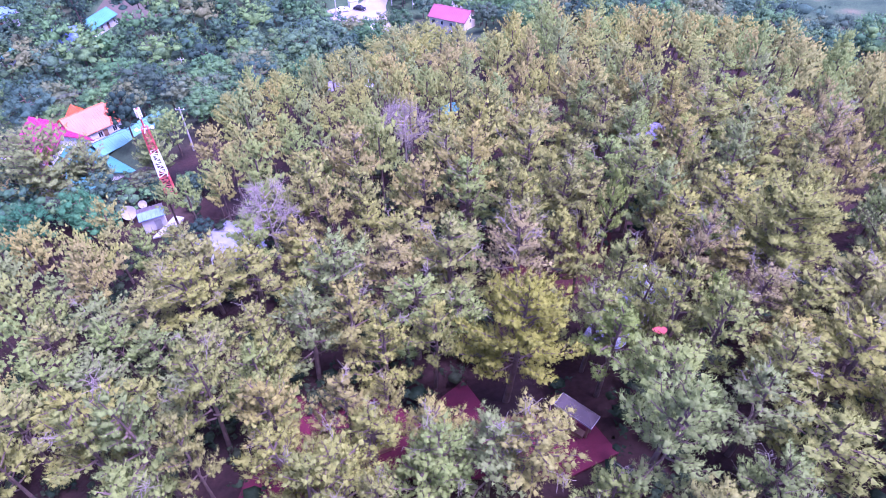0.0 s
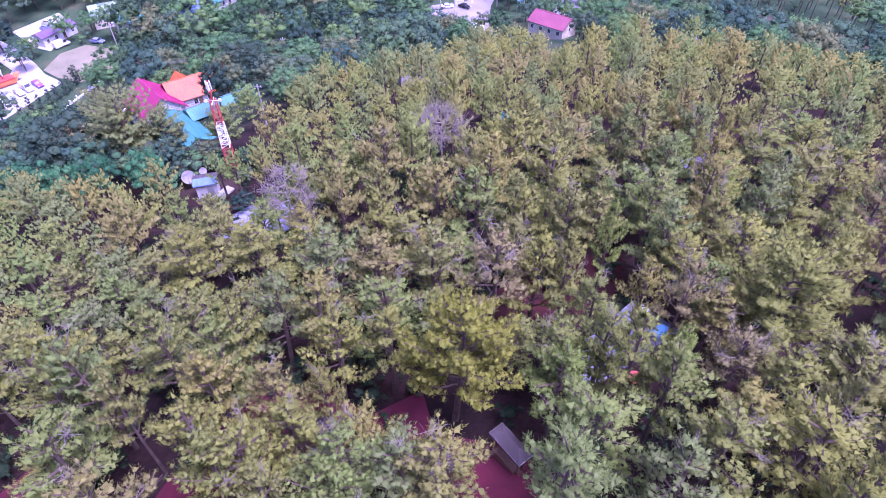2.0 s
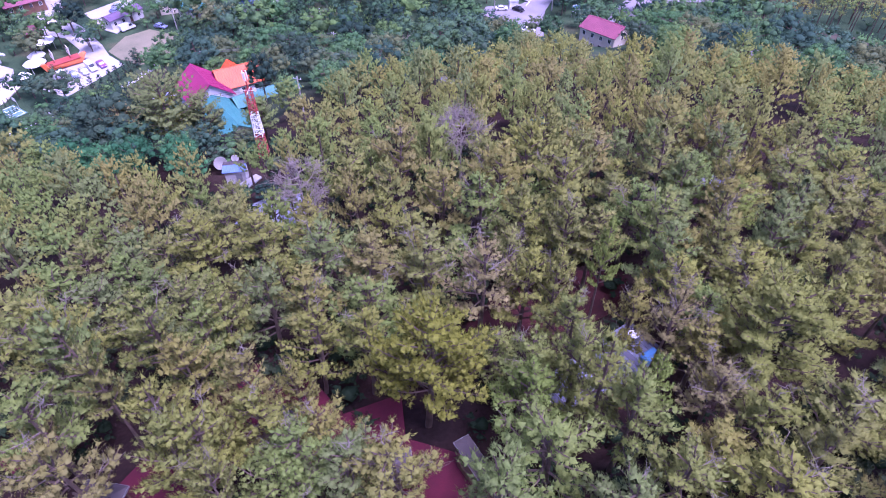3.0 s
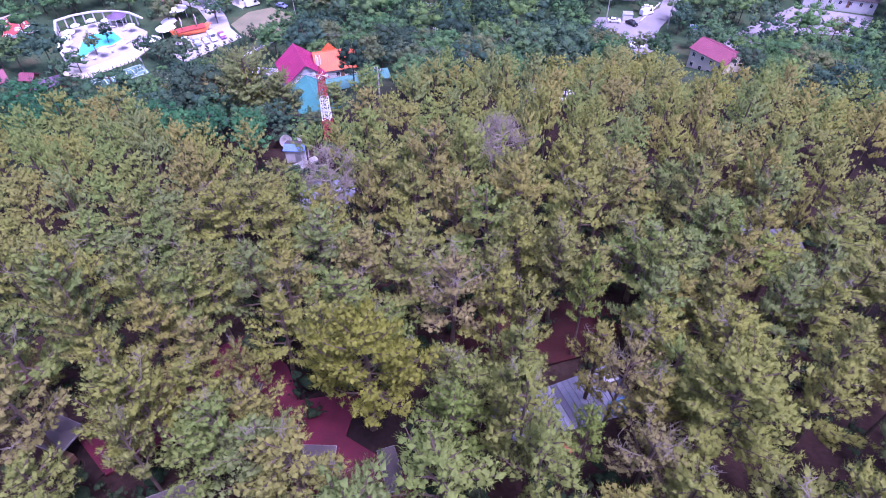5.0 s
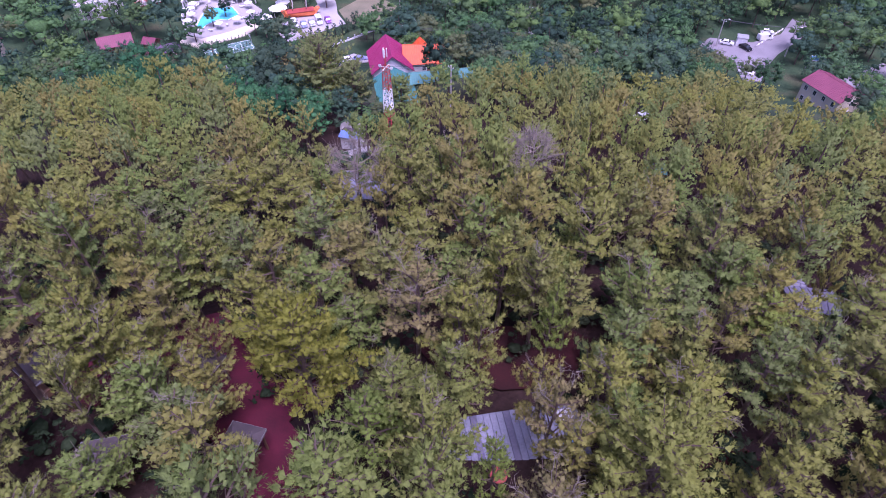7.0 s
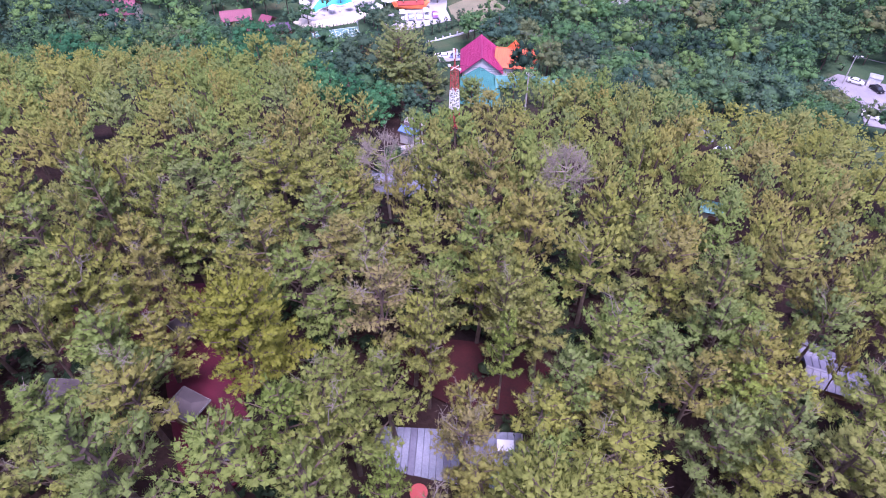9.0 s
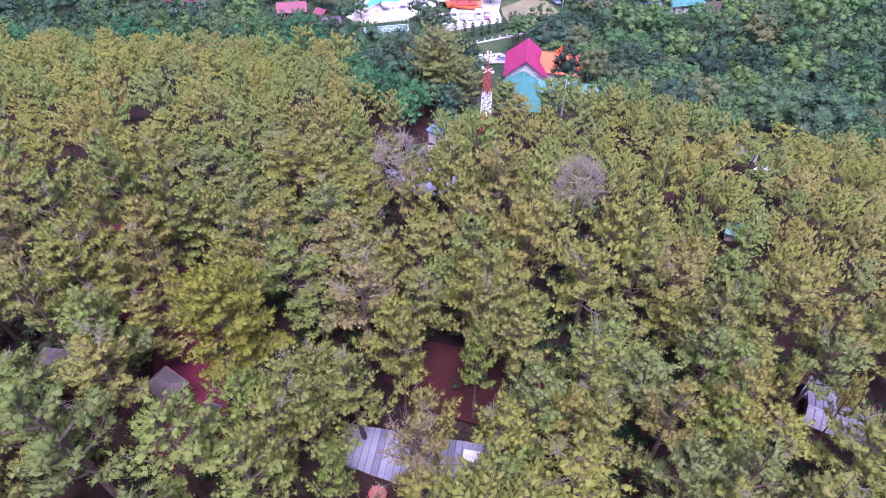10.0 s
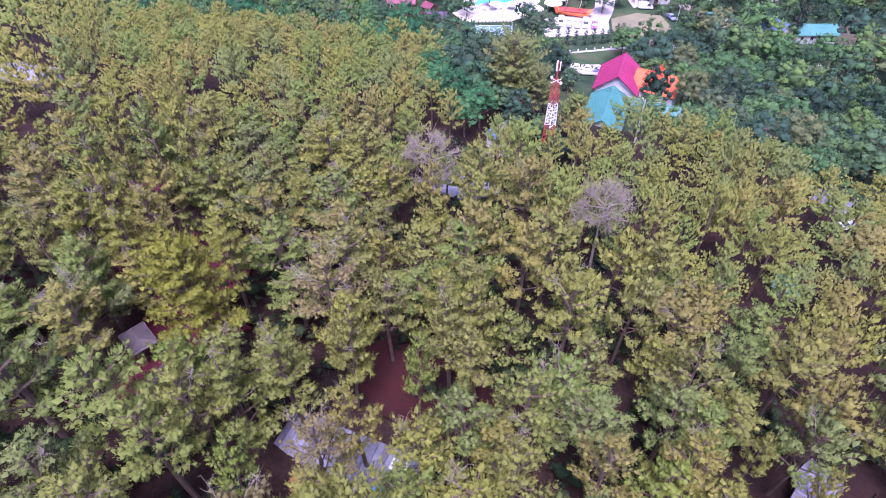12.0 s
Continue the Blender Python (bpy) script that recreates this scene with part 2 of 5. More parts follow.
def earth():
    """Hill soil: red-brown litter under the pines, darkened for their shade, dry grass and green undergrowth on the
    lower ground.
    """
    m, n, l, b = shader("forest_soil")
    geo = n.new("ShaderNodeNewGeometry")
    def tex(scale, det=4.0):
        t = n.new("ShaderNodeTexNoise")
        t.inputs["Scale"].default_value, t.inputs["Detail"].default_value = scale, det
        l.new(geo.outputs["Position"], t.inputs["Vector"])
        return t
    a, fine = tex(0.09), tex(2.4)
    # soil tones kept near black: the canopy's shade is put into this colour
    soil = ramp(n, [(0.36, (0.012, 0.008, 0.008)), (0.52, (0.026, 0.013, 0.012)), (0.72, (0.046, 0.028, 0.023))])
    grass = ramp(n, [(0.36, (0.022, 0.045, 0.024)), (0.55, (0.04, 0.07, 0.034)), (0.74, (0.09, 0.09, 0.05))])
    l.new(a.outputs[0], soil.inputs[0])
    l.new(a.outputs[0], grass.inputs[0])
    sep = n.new("ShaderNodeSeparateXYZ")
    l.new(geo.outputs["Position"], sep.inputs[0])
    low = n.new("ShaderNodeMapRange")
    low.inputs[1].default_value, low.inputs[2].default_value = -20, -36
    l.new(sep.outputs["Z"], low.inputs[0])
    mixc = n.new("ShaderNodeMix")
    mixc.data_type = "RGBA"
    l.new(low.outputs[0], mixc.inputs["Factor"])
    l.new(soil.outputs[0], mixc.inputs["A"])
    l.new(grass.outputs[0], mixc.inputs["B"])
    mul = n.new("ShaderNodeMix")
    mul.data_type, mul.blend_type = "RGBA", "OVERLAY"
    mul.inputs["Factor"].default_value = 0.6
    l.new(mixc.outputs["Result"], mul.inputs["A"])
    l.new(fine.outputs[0], mul.inputs["B"])
    l.new(mul.outputs["Result"], b.inputs["Base Color"])
    b.inputs["Roughness"].default_value = 0.95
    b.inputs["Specular IOR Level"].default_value = 0.15
    bp = n.new("ShaderNodeBump")
    bp.inputs["Strength"].default_value, bp.inputs["Distance"].default_value = 0.6, 0.15
    l.new(fine.outputs[0], bp.inputs["Height"])
    l.new(bp.outputs[0], b.inputs["Normal"])
    return m


EARTH = earth()


# ---- helpers of the build ----
def part(name, bm, material, parent, label=""):
    """Links a bmesh, or mesh data, as one mesh object under a thing or a part."""
    if isinstance(bm, bpy.types.Mesh):
        me = bm
    else:
        me = bpy.data.meshes.new(name)
        bm.normal_update()
        bm.to_mesh(me)
        bm.free()
    if not me.materials:
        me.materials.append(material)
    ob = new(name, me)
    if parent is not None:
        ob.parent = parent
    return tagged(ob, label)


def thing(name, m, label, category, group="", kind=""):
    ob = new(name)
    ob.empty_display_size = 0.3
    ob.matrix_basis = m
    return tagged(ob, label, category, group, kind)


def box(bm, size, at=(0, 0, 0), turn=(0, 0, 0), bevel=0.0):
    r = bmesh.ops.create_cube(bm, size=1.0, matrix=pose(*at, *turn) @ Matrix.Diagonal((*size, 1)))
    if bevel:
        ed = list({e for v in r["verts"] for e in v.link_edges})
        bmesh.ops.bevel(bm, geom=ed, offset=bevel, segments=1, affect="EDGES")
    return bm


def boxed(size, at=(0, 0, 0), turn=(0, 0, 0), bevel=0.0):
    return box(bmesh.new(), size, at, turn, bevel)


def rod(bm, a, b, r0, r1=None, sides=6):
    a, b = Vector(a), Vector(b)
    d = b - a
    q = d.to_track_quat("Z", "Y").to_matrix().to_4x4()
    bmesh.ops.create_cone(bm, cap_ends=True, segments=sides, radius1=r0, radius2=r0 if r1 is None else r1, depth=d.length, matrix=Matrix.Translation((a + b) / 2) @ q)
    return bm


def prism(bm, outline, y0, y1):
    """Extrudes an outline of (x, z) from y0 to y1."""
    a = [bm.verts.new((x, y0, z)) for x, z in outline]
    b = [bm.verts.new((x, y1, z)) for x, z in outline]
    k = len(outline)
    bm.faces.new(a)
    bm.faces.new(b[::-1])
    for i in range(k):
        bm.faces.new((a[i], b[i], b[(i + 1) % k], a[(i + 1) % k]))
    bmesh.ops.recalc_face_normals(bm, faces=bm.faces)
    return bm


def lay(x, y):
    """The height of the hillside at a place: a slope that falls to the north-west into a flat valley."""
    d = min(max(x - 18, 0), 30)
    fx = 0.2 * min(x, 18) + 0.2 * d - 0.0062 * d * d
    if x > 48:
        fx += (0.2 - 0.0124 * 30) * (min(x, 140) - 48)
    s = 1 / (1 + math.exp(-max(min((x + 70) / 12, 40), -40)))
    def soft(v):
        return v if v > 30 else math.log1p(math.exp(v))
    p = 7.4 + fx - 0.206 * y - 0.14 * s * max(0, y - 105) - 0.78 * soft((-60 - x) / 6)
    cut = 7 * math.exp(-(((x + 66) / 7) ** 2 + ((y - 97) / 7) ** 2) / 1.5)
    return -43 + 3 * soft((p - cut + 43) / 3)


def ground_z(x, y):
    return lay(x, y) + 0.35 * noise.noise((x * 0.06, y * 0.06, 0.3)) * (1 if lay(x, y) > -40 else 0.15)


# ---- the ground: one sheet to the horizon ----
def build_ground():
    xs = [-2500, -1200, -600, -400] + [-320 + 4 * i for i in range(125)] + [260, 420, 800, 2500]
    ys = [-2500, -1200, -500, -250] + [-140 + 4 * i for i in range(115)] + [400, 600, 1200, 2500]
    verts = [(x, y, ground_z(max(min(x, 400), -400), max(min(y, 600), -250))) for y in ys for x in xs]
    w = len(xs)
    faces = [(j * w + i, j * w + i + 1, (j + 1) * w + i + 1, (j + 1) * w + i) for j in range(len(ys) - 1) for i in range(w - 1)]
    me = bpy.data.meshes.new("ground")
    me.from_pydata(verts, [], faces)
    me.shade_smooth()
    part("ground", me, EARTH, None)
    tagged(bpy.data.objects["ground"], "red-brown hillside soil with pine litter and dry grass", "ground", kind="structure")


build_ground()


def sheet(name, outline, material, label, category, over=0.08, step=3.0, thick=0.25, kind="structure"):
    """A paved area that lies on the ground: an outline cut into squares, draped and given an edge."""
    bm = bmesh.new()
    bm.faces.new([bm.verts.new((x, y, 0)) for x, y in outline])
    for ax in (0, 1):
        lo, hi = min(p[ax] for p in outline), max(p[ax] for p in outline)
        v = lo + step
        while v < hi:
            no = [0, 0, 0]
            no[ax] = 1
            co = [0, 0, 0]
            co[ax] = v
            bmesh.ops.bisect_plane(bm, geom=bm.verts[:] + bm.edges[:] + bm.faces[:], plane_co=co, plane_no=no)
            v += step
    for v in bm.verts:
        v.co.z = max(ground_z(v.co.x + a, v.co.y + b) for a, b in ((0, 0), (1.5, 0), (-1.5, 0), (0, 1.5), (0, -1.5))) + over
    bmesh.ops.recalc_face_normals(bm, faces=bm.faces)
    if bm.faces[:][0].normal.z < 0:
        bmesh.ops.reverse_faces(bm, faces=bm.faces)
    ex = bmesh.ops.extrude_face_region(bm, geom=bm.faces[:])
    for v in [g for g in ex["geom"] if isinstance(g, bmesh.types.BMVert)]:
        v.co.z -= 0.0
    for v in [v for v in bm.verts if v not in set(ex["geom"])]:
        v.co.z -= thick
    bmesh.ops.recalc_face_normals(bm, faces=bm.faces)
    ob = part(name, bm, material, None)
    return tagged(ob, label, category, kind=kind)


# ---- valley floor: roads, squares, pool, court ----
VALLEY = -42.9
sheet("pavement", [(-133, 110), (-131, 131), (-139, 134), (-146, 139), (-160, 147), (-171, 151), (-186, 164), (-192, 158), (-178, 146), (-172, 139), (-160, 139), (-150, 134), (-147, 128), (-146, 112)], PAVING, "white paved drive and parking area", "pavement")
sheet("pavement", [(-168, 156), (-163, 172), (-150, 164), (-147, 147), (-153, 148)], PAVING, "white paved yard beside the shops", "pavement", over=0.12)
sheet("lawn", [(-141, 136), (-143, 146), (-139, 153), (-129, 152), (-120, 139), (-126, 132), (-134, 133)], LAWN, "dry worn lawn beside the white drive", "lawn", over=0.1)
sheet("road", [(-40, 197), (-27, 194), (-20, 183), (-16, 186), (-19, 197), (-20, 208), (-19, 226), (-22, 236), (-27, 236), (-25, 222), (-29, 210), (-40, 204)], ASPHALT, "pale grey asphalt street with a kerb", "road", over=0.12)
sheet("road", [(-3, 196), (2, 194), (8, 207), (15, 221), (24, 229), (36, 233), (38, 252), (14, 248), (9, 236), (4, 222)], ASPHALT, "pale asphalt lane and turning yard", "road", over=0.12)
sheet("road", [(37, 146), (42, 148), (50, 182), (49, 192), (43, 186)], ASPHALT, "strip of pale asphalt between the trees", "road", over=0.15)
sheet("pavement", [(-112, 106), (-103, 109), (-101, 120), (-111, 118)], PAVING, "pale paved car park beside the magenta house", "pavement", over=0.12)
sheet("field", [(46, 190), (56, 188), (92, 184), (100, 205), (70, 222), (50, 210)], DRY_BANK, "dry brown grass clearing", "field", over=0.1, step=5)
sheet("field", [(-118, 197), (-98, 196), (-86, 205), (-100, 222), (-120, 214)], DRY_BANK, "dry grass and rubble plot", "field", over=0.1, step=5)


def swimming_pool():
    deck = [(-184, 103), (-170, 95), (-161, 91), (-155, 92), (-153, 101), (-152, 111), (-160, 118), (-170, 119), (-180, 114)]
    sheet("pool_deck", deck, PAVING, "white paved sun deck round the pool", "pool deck", over=0.15)
    bm = bmesh.new()
    shape = [(-172, 103), (-173, 107), (-169, 112), (-161.5, 110), (-160.5, 105), (-163, 103), (-162, 98), (-160, 94.5), (-164, 95.5), (-168, 99)]
    bm.faces.new([bm.verts.new((x, y, VALLEY + 0.2)) for x, y in shape])
    ext = bmesh.ops.extrude_face_region(bm, geom=bm.faces[:])
    for v in [g for g in ext["geom"] if isinstance(g, bmesh.types.BMVert)]:
        v.co.z += 0.12
    bmesh.ops.recalc_face_normals(bm, faces=bm.faces)
    pool = thing("swimming_pool", pose(0, 0, 0), "turquoise free-form swimming pool with a white rim", "pool")
    part("water", bm, WATER, pool)
    rim = bmesh.new()
    for (x0, y0), (x1, y1) in zip(shape, shape[1:] + shape[:1]):
        d = math.hypot(x1 - x0, y1 - y0)
        box(rim, (d + 0.3, 0.45, 0.3), ((x0 + x1) / 2, (y0 + y1) / 2, VALLEY + 0.35), (0, 0, math.degrees(math.atan2(y1 - y0, x1 - x0))))
    part("rim", rim, WHITE_WALL, pool)
    # the white colonnade that curves round the deck
    arcade = thing("colonnade", pose(0, 0, VALLEY), "white curved colonnade along the pool deck", "colonnade")
    line = [(-161, 90.5), (-171, 94.5), (-178, 99), (-185, 103.5), (-184, 109), (-181, 114), (-176, 118), (-170, 120), (-163, 119.5)]
    for i, ((x0, y0), (x1, y1)) in enumerate(zip(line, line[1:])):
        d = math.hypot(x1 - x0, y1 - y0)
        turn = math.degrees(math.atan2(y1 - y0, x1 - x0))
        tall = 0.9 if i < 2 else 3.0
        part("beam", boxed((d + 0.5, 0.7, 0.5), ((x0 + x1) / 2, (y0 + y1) / 2, tall + 0.25), (0, 0, turn), 0.05), WHITE_WALL, arcade)
        for k in range(2):
            part("column", rod(bmesh.new(), (x0 + (x1 - x0) * k / 2, y0 + (y1 - y0) * k / 2, 0), (x0 + (x1 - x0) * k / 2, y0 + (y1 - y0) * k / 2, tall), 0.28, 0.24, 8), WHITE_WALL, arcade)
    gz = thing("gazebo", pose(-172, 116.5, VALLEY), "round white gazebo with a plum conical roof", "gazebo")
    part("roof", rod(bmesh.new(), (0, 0, 3.0), (0, 0, 4.2), 3.0, 0.4, 16), PURPLE_ROOF, gz)
    part("ring", rod(bmesh.new(), (0, 0, 2.7), (0, 0, 3.0), 2.9, 2.9, 16), WHITE_WALL, gz)
    for k in range(8):
        a = k * math.pi / 4
        part("column", rod(bmesh.new(), (2.5 * math.cos(a), 2.5 * math.sin(a), 0), (2.5 * math.cos(a), 2.5 * math.sin(a), 2.7), 0.14, None, 6), WHITE_WALL, gz)
    um = thing("parasol", pose(-166, 92.5 + 1.5, VALLEY + 0.2), "white canvas parasol on the pool deck", "parasol", "parasols on the deck")
    part("canopy", rod(bmesh.new(), (0, 0, 2.0), (0, 0, 2.7), 1.5, 0.08, 8), CANVAS, um)
    part("pole", rod(bmesh.new(), (0, 0, 0), (0, 0, 2.2), 0.04, None, 5), WHITE_PAINT, um)
    for x, y in ((-170, 97.5), (-174, 99.5), (-177, 102), (-179, 106), (-178, 111), (-174, 113.5), (-164, 115.5), (-157, 112), (-156, 106), (-157, 100)):
        copy_thing(um, pose(x, y, VALLEY + 0.2))
    lo = thing("sun_lounger", pose(-165.5, 92.8, VALLEY + 0.2, 0, 0, 20), "white sun lounger on the pool deck", "lounger", "loungers on the deck")
    part("seat", boxed((1.3, 0.62, 0.12), (0, 0, 0.35), (0, 0, 0), 0.03), CANVAS, lo)
    part("backrest", boxed((0.75, 0.62, 0.1), (0.9, 0, 0.58), (0, -38, 0), 0.03), CANVAS, lo)
    for sx in (-0.5, 0.5):
        part("leg", boxed((0.06, 0.55, 0.32), (sx, 0, 0.15)), WHITE_PAINT, lo)
    for k, (x, y) in enumerate(((-169, 96.3), (-172, 98), (-175.5, 100.4), (-178.5, 104), (-178, 108.5), (-176, 112), (-171.5, 114), (-166.5, 114.6), (-158.5, 109.5), (-157.5, 103), (-158, 97))):
        copy_thing(lo, pose(x, y, VALLEY + 0.2, 0, 0, 37 * k))
    # sandstone bank between deck and court
    sheet("rock_terrace", [(-155, 92), (-160, 90), (-158, 86), (-150, 88), (-147, 103), (-150, 111), (-153, 110), (-153, 101)], CREAM_WALL, "tan rock terrace below the pool", "terrace", over=0.25)


swimming_pool()


def sports_court():
    court = thing("sports_court", pose(-142.5, 94.3, VALLEY + 0.1, 0, 0, 73.5), "small green sports court with white lines", "court")
    part("surface", boxed((15, 7, 0.1), (0, 0, 0.05)), COURT, court)
    ln = bmesh.new()
    for y in (-3.1, 3.1):
        box(ln, (14.2, 0.12, 0.02), (0, y, 0.115))
    for x in (-7.0, 0, 7.0):
        box(ln, (0.12, 6.2, 0.02), (x, 0, 0.117))
    for s in (-1, 1):
        for y in (-1.1, 1.1):
            box(ln, (3.0, 0.12, 0.02), (s * 5.5, y, 0.12))
        box(ln, (0.12, 2.3, 0.02), (s * 4.0, 0, 0.122))
        for k in range(9):
            a = -math.pi / 2 + math.pi * k / 8
            box(ln, (0.12, 0.85, 0.02), (s * (4.0 - 2.0 * math.cos(a)), 2.0 * math.sin(a), 0.124), (0, 0, -s * math.degrees(a)))
    for k in range(16):
        a = math.pi * k / 8
        box(ln, (0.12, 0.62, 0.02), (1.5 * math.cos(a), 1.5 * math.sin(a), 0.126), (0, 0, math.degrees(a)))
    part("line_marking", ln, LINE, court)
    for s in (-1, 1):
        part("hoop_post", rod(bmesh.new(), (s * 7.3, 0, 0), (s * 7.3, 0, 3.2), 0.08), GREY_STEEL, court)
        part("backboard", boxed((0.06, 1.6, 1.0), (s * 7.0, 0, 3.1)), WHITE_PAINT, court)


sports_court()


def picket_wall(name, a, b, h, material, label, n):
    t = thing(name, pose(0, 0, 0), label, "wall")
    (x0, y0), (x1, y1) = a, b
    d, turn = math.hypot(x1 - x0, y1 - y0), math.degrees(math.atan2(y1 - y0, x1 - x0))
    zb = ground_z((x0 + x1) / 2, (y0 + y1) / 2)
    part("footing", boxed((d, 0.3, 0.5), ((x0 + x1) / 2, (y0 + y1) / 2, zb + 0.2), (0, 0, turn)), material, t)
    for k in range(n + 1):
        part("post", boxed((0.3, 0.36, h), (x0 + (x1 - x0) * k / n, y0 + (y1 - y0) * k / n, zb + h / 2), (0, 0, turn), 0.03), material, t)
    return t


picket_wall("garden_wall", (-131.5, 84), (-128, 103), 1.4, PALE_WALL, "low pale wall beside the court", 7)
picket_wall("garden_wall", (-121, 113), (-120, 134), 1.2, PALE_WALL, "low pale wall along the hedge", 8)


# ---- houses ----
def ribbed(length, depth, gap=0.55, thick=0.12):
    """A sheet-metal roof slope: one plate whose upper face has standing ribs."""
    k = max(2, int(length / gap))
    top = []
    for i in range(k):
        x = -length / 2 + length * i / k
        top += [(x, thick / 2 + 0.07), (x + 0.05, thick / 2 + 0.07), (x + 0.08, thick / 2), (x + length / k - 0.03, thick / 2)]
    top += [(length / 2, thick / 2 + 0.07)]
    bm = bmesh.new()
    a = [bm.verts.new((x, -depth / 2, z)) for x, z in top]
    b = [bm.verts.new((x, depth / 2, z)) for x, z in top]
    for i in range(len(top) - 1):
        bm.faces.new((a[i], a[i + 1], b[i + 1], b[i]))
    c4 = [bm.verts.new((x, y, -thick / 2)) for x, y in ((-length / 2, -depth / 2), (length / 2, -depth / 2), (length / 2, depth / 2), (-length / 2, depth / 2))]
    bm.faces.new((c4[3], c4[2], c4[1], c4[0]))
    bm.faces.new((c4[0], c4[1], *a[::-1]))
    bm.faces.new((c4[2], c4[3], *b))
    bm.faces.new((c4[1], c4[2], b[-1], a[-1]))
    bm.faces.new((c4[3], c4[0], a[0], b[0]))
    return bm


def window(parent, at, turn, w=0.9, h=1.2):
    f = part("window", boxed((w + 0.16, 0.1, h + 0.16), at, turn, 0.02), WHITE_PAINT, parent)
    pm = pose(*at, *turn)
    for s in (-1, 1):
        g = boxed((w / 2 - 0.05, 0.03, h - 0.06), (0, 0, 0))
        o = part("pane", g, GLASS, f)
        o.matrix_basis = pm @ pose(s * w / 4, -0.05, 0)
    return f


def gable_house(name, at, turn, length, width, eave, ridge, wall, roof, label, category="house", over=0.5, floors=1, windows=True, ribs=True, posts=False):
    """A gabled house: the ridge runs along its own x, its base lies at its own z = 0."""
    h = thing(name, pose(*at, 0, 0, turn), label, category)
    rise = ridge - eave
    if posts:
        for i in range(6):
            for y in (-width / 2 + 0.2, width / 2 - 0.2):
                part("post", boxed((0.18, 0.18, eave + 1), (-length / 2 + 0.2 + (length - 0.4) * i / 5, y, eave / 2 - 0.5)), wall, h)
        part("railing", boxed((length, 0.08, 0.9), (0, -width / 2 + 0.05, 0.45)), wall, h)
        part("back_wall", boxed((length, 0.25, eave + 1), (0, width / 2 - 0.8, eave / 2 - 0.5)), wall, h)
        part("floor_slab", boxed((length, width, 0.2), (0, 0, -0.1)), wall, h)
    else:
        bm = bmesh.new()
        prism(bm, [(-width / 2, -3), (width / 2, -3), (width / 2, eave), (0, ridge - 0.1), (-width / 2, eave)], -length / 2, length / 2)
        bmesh.ops.rotate(bm, verts=bm.verts, matrix=Matrix.Rotation(radians(90), 3, "Z"))
        part("wall", bm, wall, h)
    ang = math.atan2(rise, width / 2)
    depth = (width / 2 + over) / math.cos(ang)
    for s in (-1, 1):
        o = part("roof_slope", ribbed(length + 2 * over, depth) if ribs else boxed((length + 2 * over, depth, 0.14)), roof, h)
        o.matrix_basis = pose(0, s * (width / 2 + over) / 2, ridge - (width / 2 + over) / 2 * math.tan(ang) + 0.08, -s * math.degrees(ang))
    part("ridge_cap", rod(bmesh.new(), (-length / 2 - over, 0, ridge + 0.1), (length / 2 + over, 0, ridge + 0.1), 0.14, None, 6), roof, h)
    if windows and not posts:
        for fl in range(floors):
            z = eave - 1.3 - fl * 2.8
            k = max(2, int(length / 2.8))
            for i in range(k):
                x = -length / 2 + length * (i + 0.5) / k
                window(h, (x, -width / 2 - 0.03, z), (0, 0, 0))
                window(h, (x, width / 2 + 0.03, z), (0, 0, 180))
            for s in (-1, 1):
                window(h, (s * (length / 2 + 0.03), 0, z + 0.2), (0, 0, 90 * s))
    if not posts:
        part("door", boxed((1.0, 0.1, 2.05), (length * 0.12, -width / 2 - 0.04, eave - 2.8 * floors + 1.1)), TIMBER, h)
    return h


gable_house("house", (-84.2, 109.2, -36.2), 145.4, 11.6, 9.6, 5.3, 9.1, PALE_WALL, PINK_ROOF, "lilac-white house with a steep magenta metal roof", over=0.6, floors=1)
gable_house("house", (-80.0, 117.2, -36.4), 48, 10.0, 9.0, 5.4, 8.2, WHITE_WALL, RED_ROOF, "white house with a bright orange-red roof", over=0.4)
gable_house("house", (-83.0, 119.0, -37.0), 138, 3.2, 4.2, 6.2, 8.3, WHITE_WALL, RED_ROOF, "small orange-red roofed stair house", over=0.3, windows=False)
gable_house("porch_house", (-72.0, 100.2, -35.0), 145.4, 15.0, 8.6, 3.3, 5.9, WHITE_WALL, TEAL_ROOF, "low porch with a teal metal roof beside the magenta house", over=0.5)
gable_house("veranda", (-69.4, 112.8, -34.4), 54, 15.5, 5.2, 3.2, 4.5, WHITE_WALL, TEAL_ROOF, "long white veranda with a teal metal roof", "veranda", over=0.4, posts=True)
gable_house("house", (2.6, 179.6, -40.0), -25.5, 11.5, 8.5, 6.4, 8.2, CREAM_WALL, WINE_ROOF, "two-storey cream house with a wine-red roof", over=0.4, floors=2)
gable_house("long_building", (26, 255.5, -43), 12, 22, 8, 4.2, 6.0, WHITE_WALL, GREY_ROOF, "long white building with pilasters and grey roof", over=0.4)
gable_house("house", (-166.5, 70.5, -42.9), 71, 9, 6.4, 3.0, 4.8, TIMBER, WINE_ROOF, "low lodge with a wine-red roof", over=0.5)
gable_house("house", (-152.5, 79.5, -42.9), 72, 7, 5, 2.4, 3.4, TIMBER, PURPLE_ROOF, "low lodge with a plum roof", over=0.5)
gable_house("house", (-154.6, 72.0, -42.9), 55, 5.5, 4.5, 2.4, 3.3, TIMBER, PINK_ROOF, "low shed with a faded pink roof", over=0.4)
gable_house("house", (-190, 40, -42.9), 60, 10, 8, 4.0, 6.6, CREAM_WALL, WINE_ROOF, "cream house with a faded plum-red roof", over=0.5)
gable_house("house", (-189, 152, -43), 58, 12, 9, 4.0, 6.5, TIMBER, WINE_ROOF, "large lodge with a dark red roof", over=0.6)
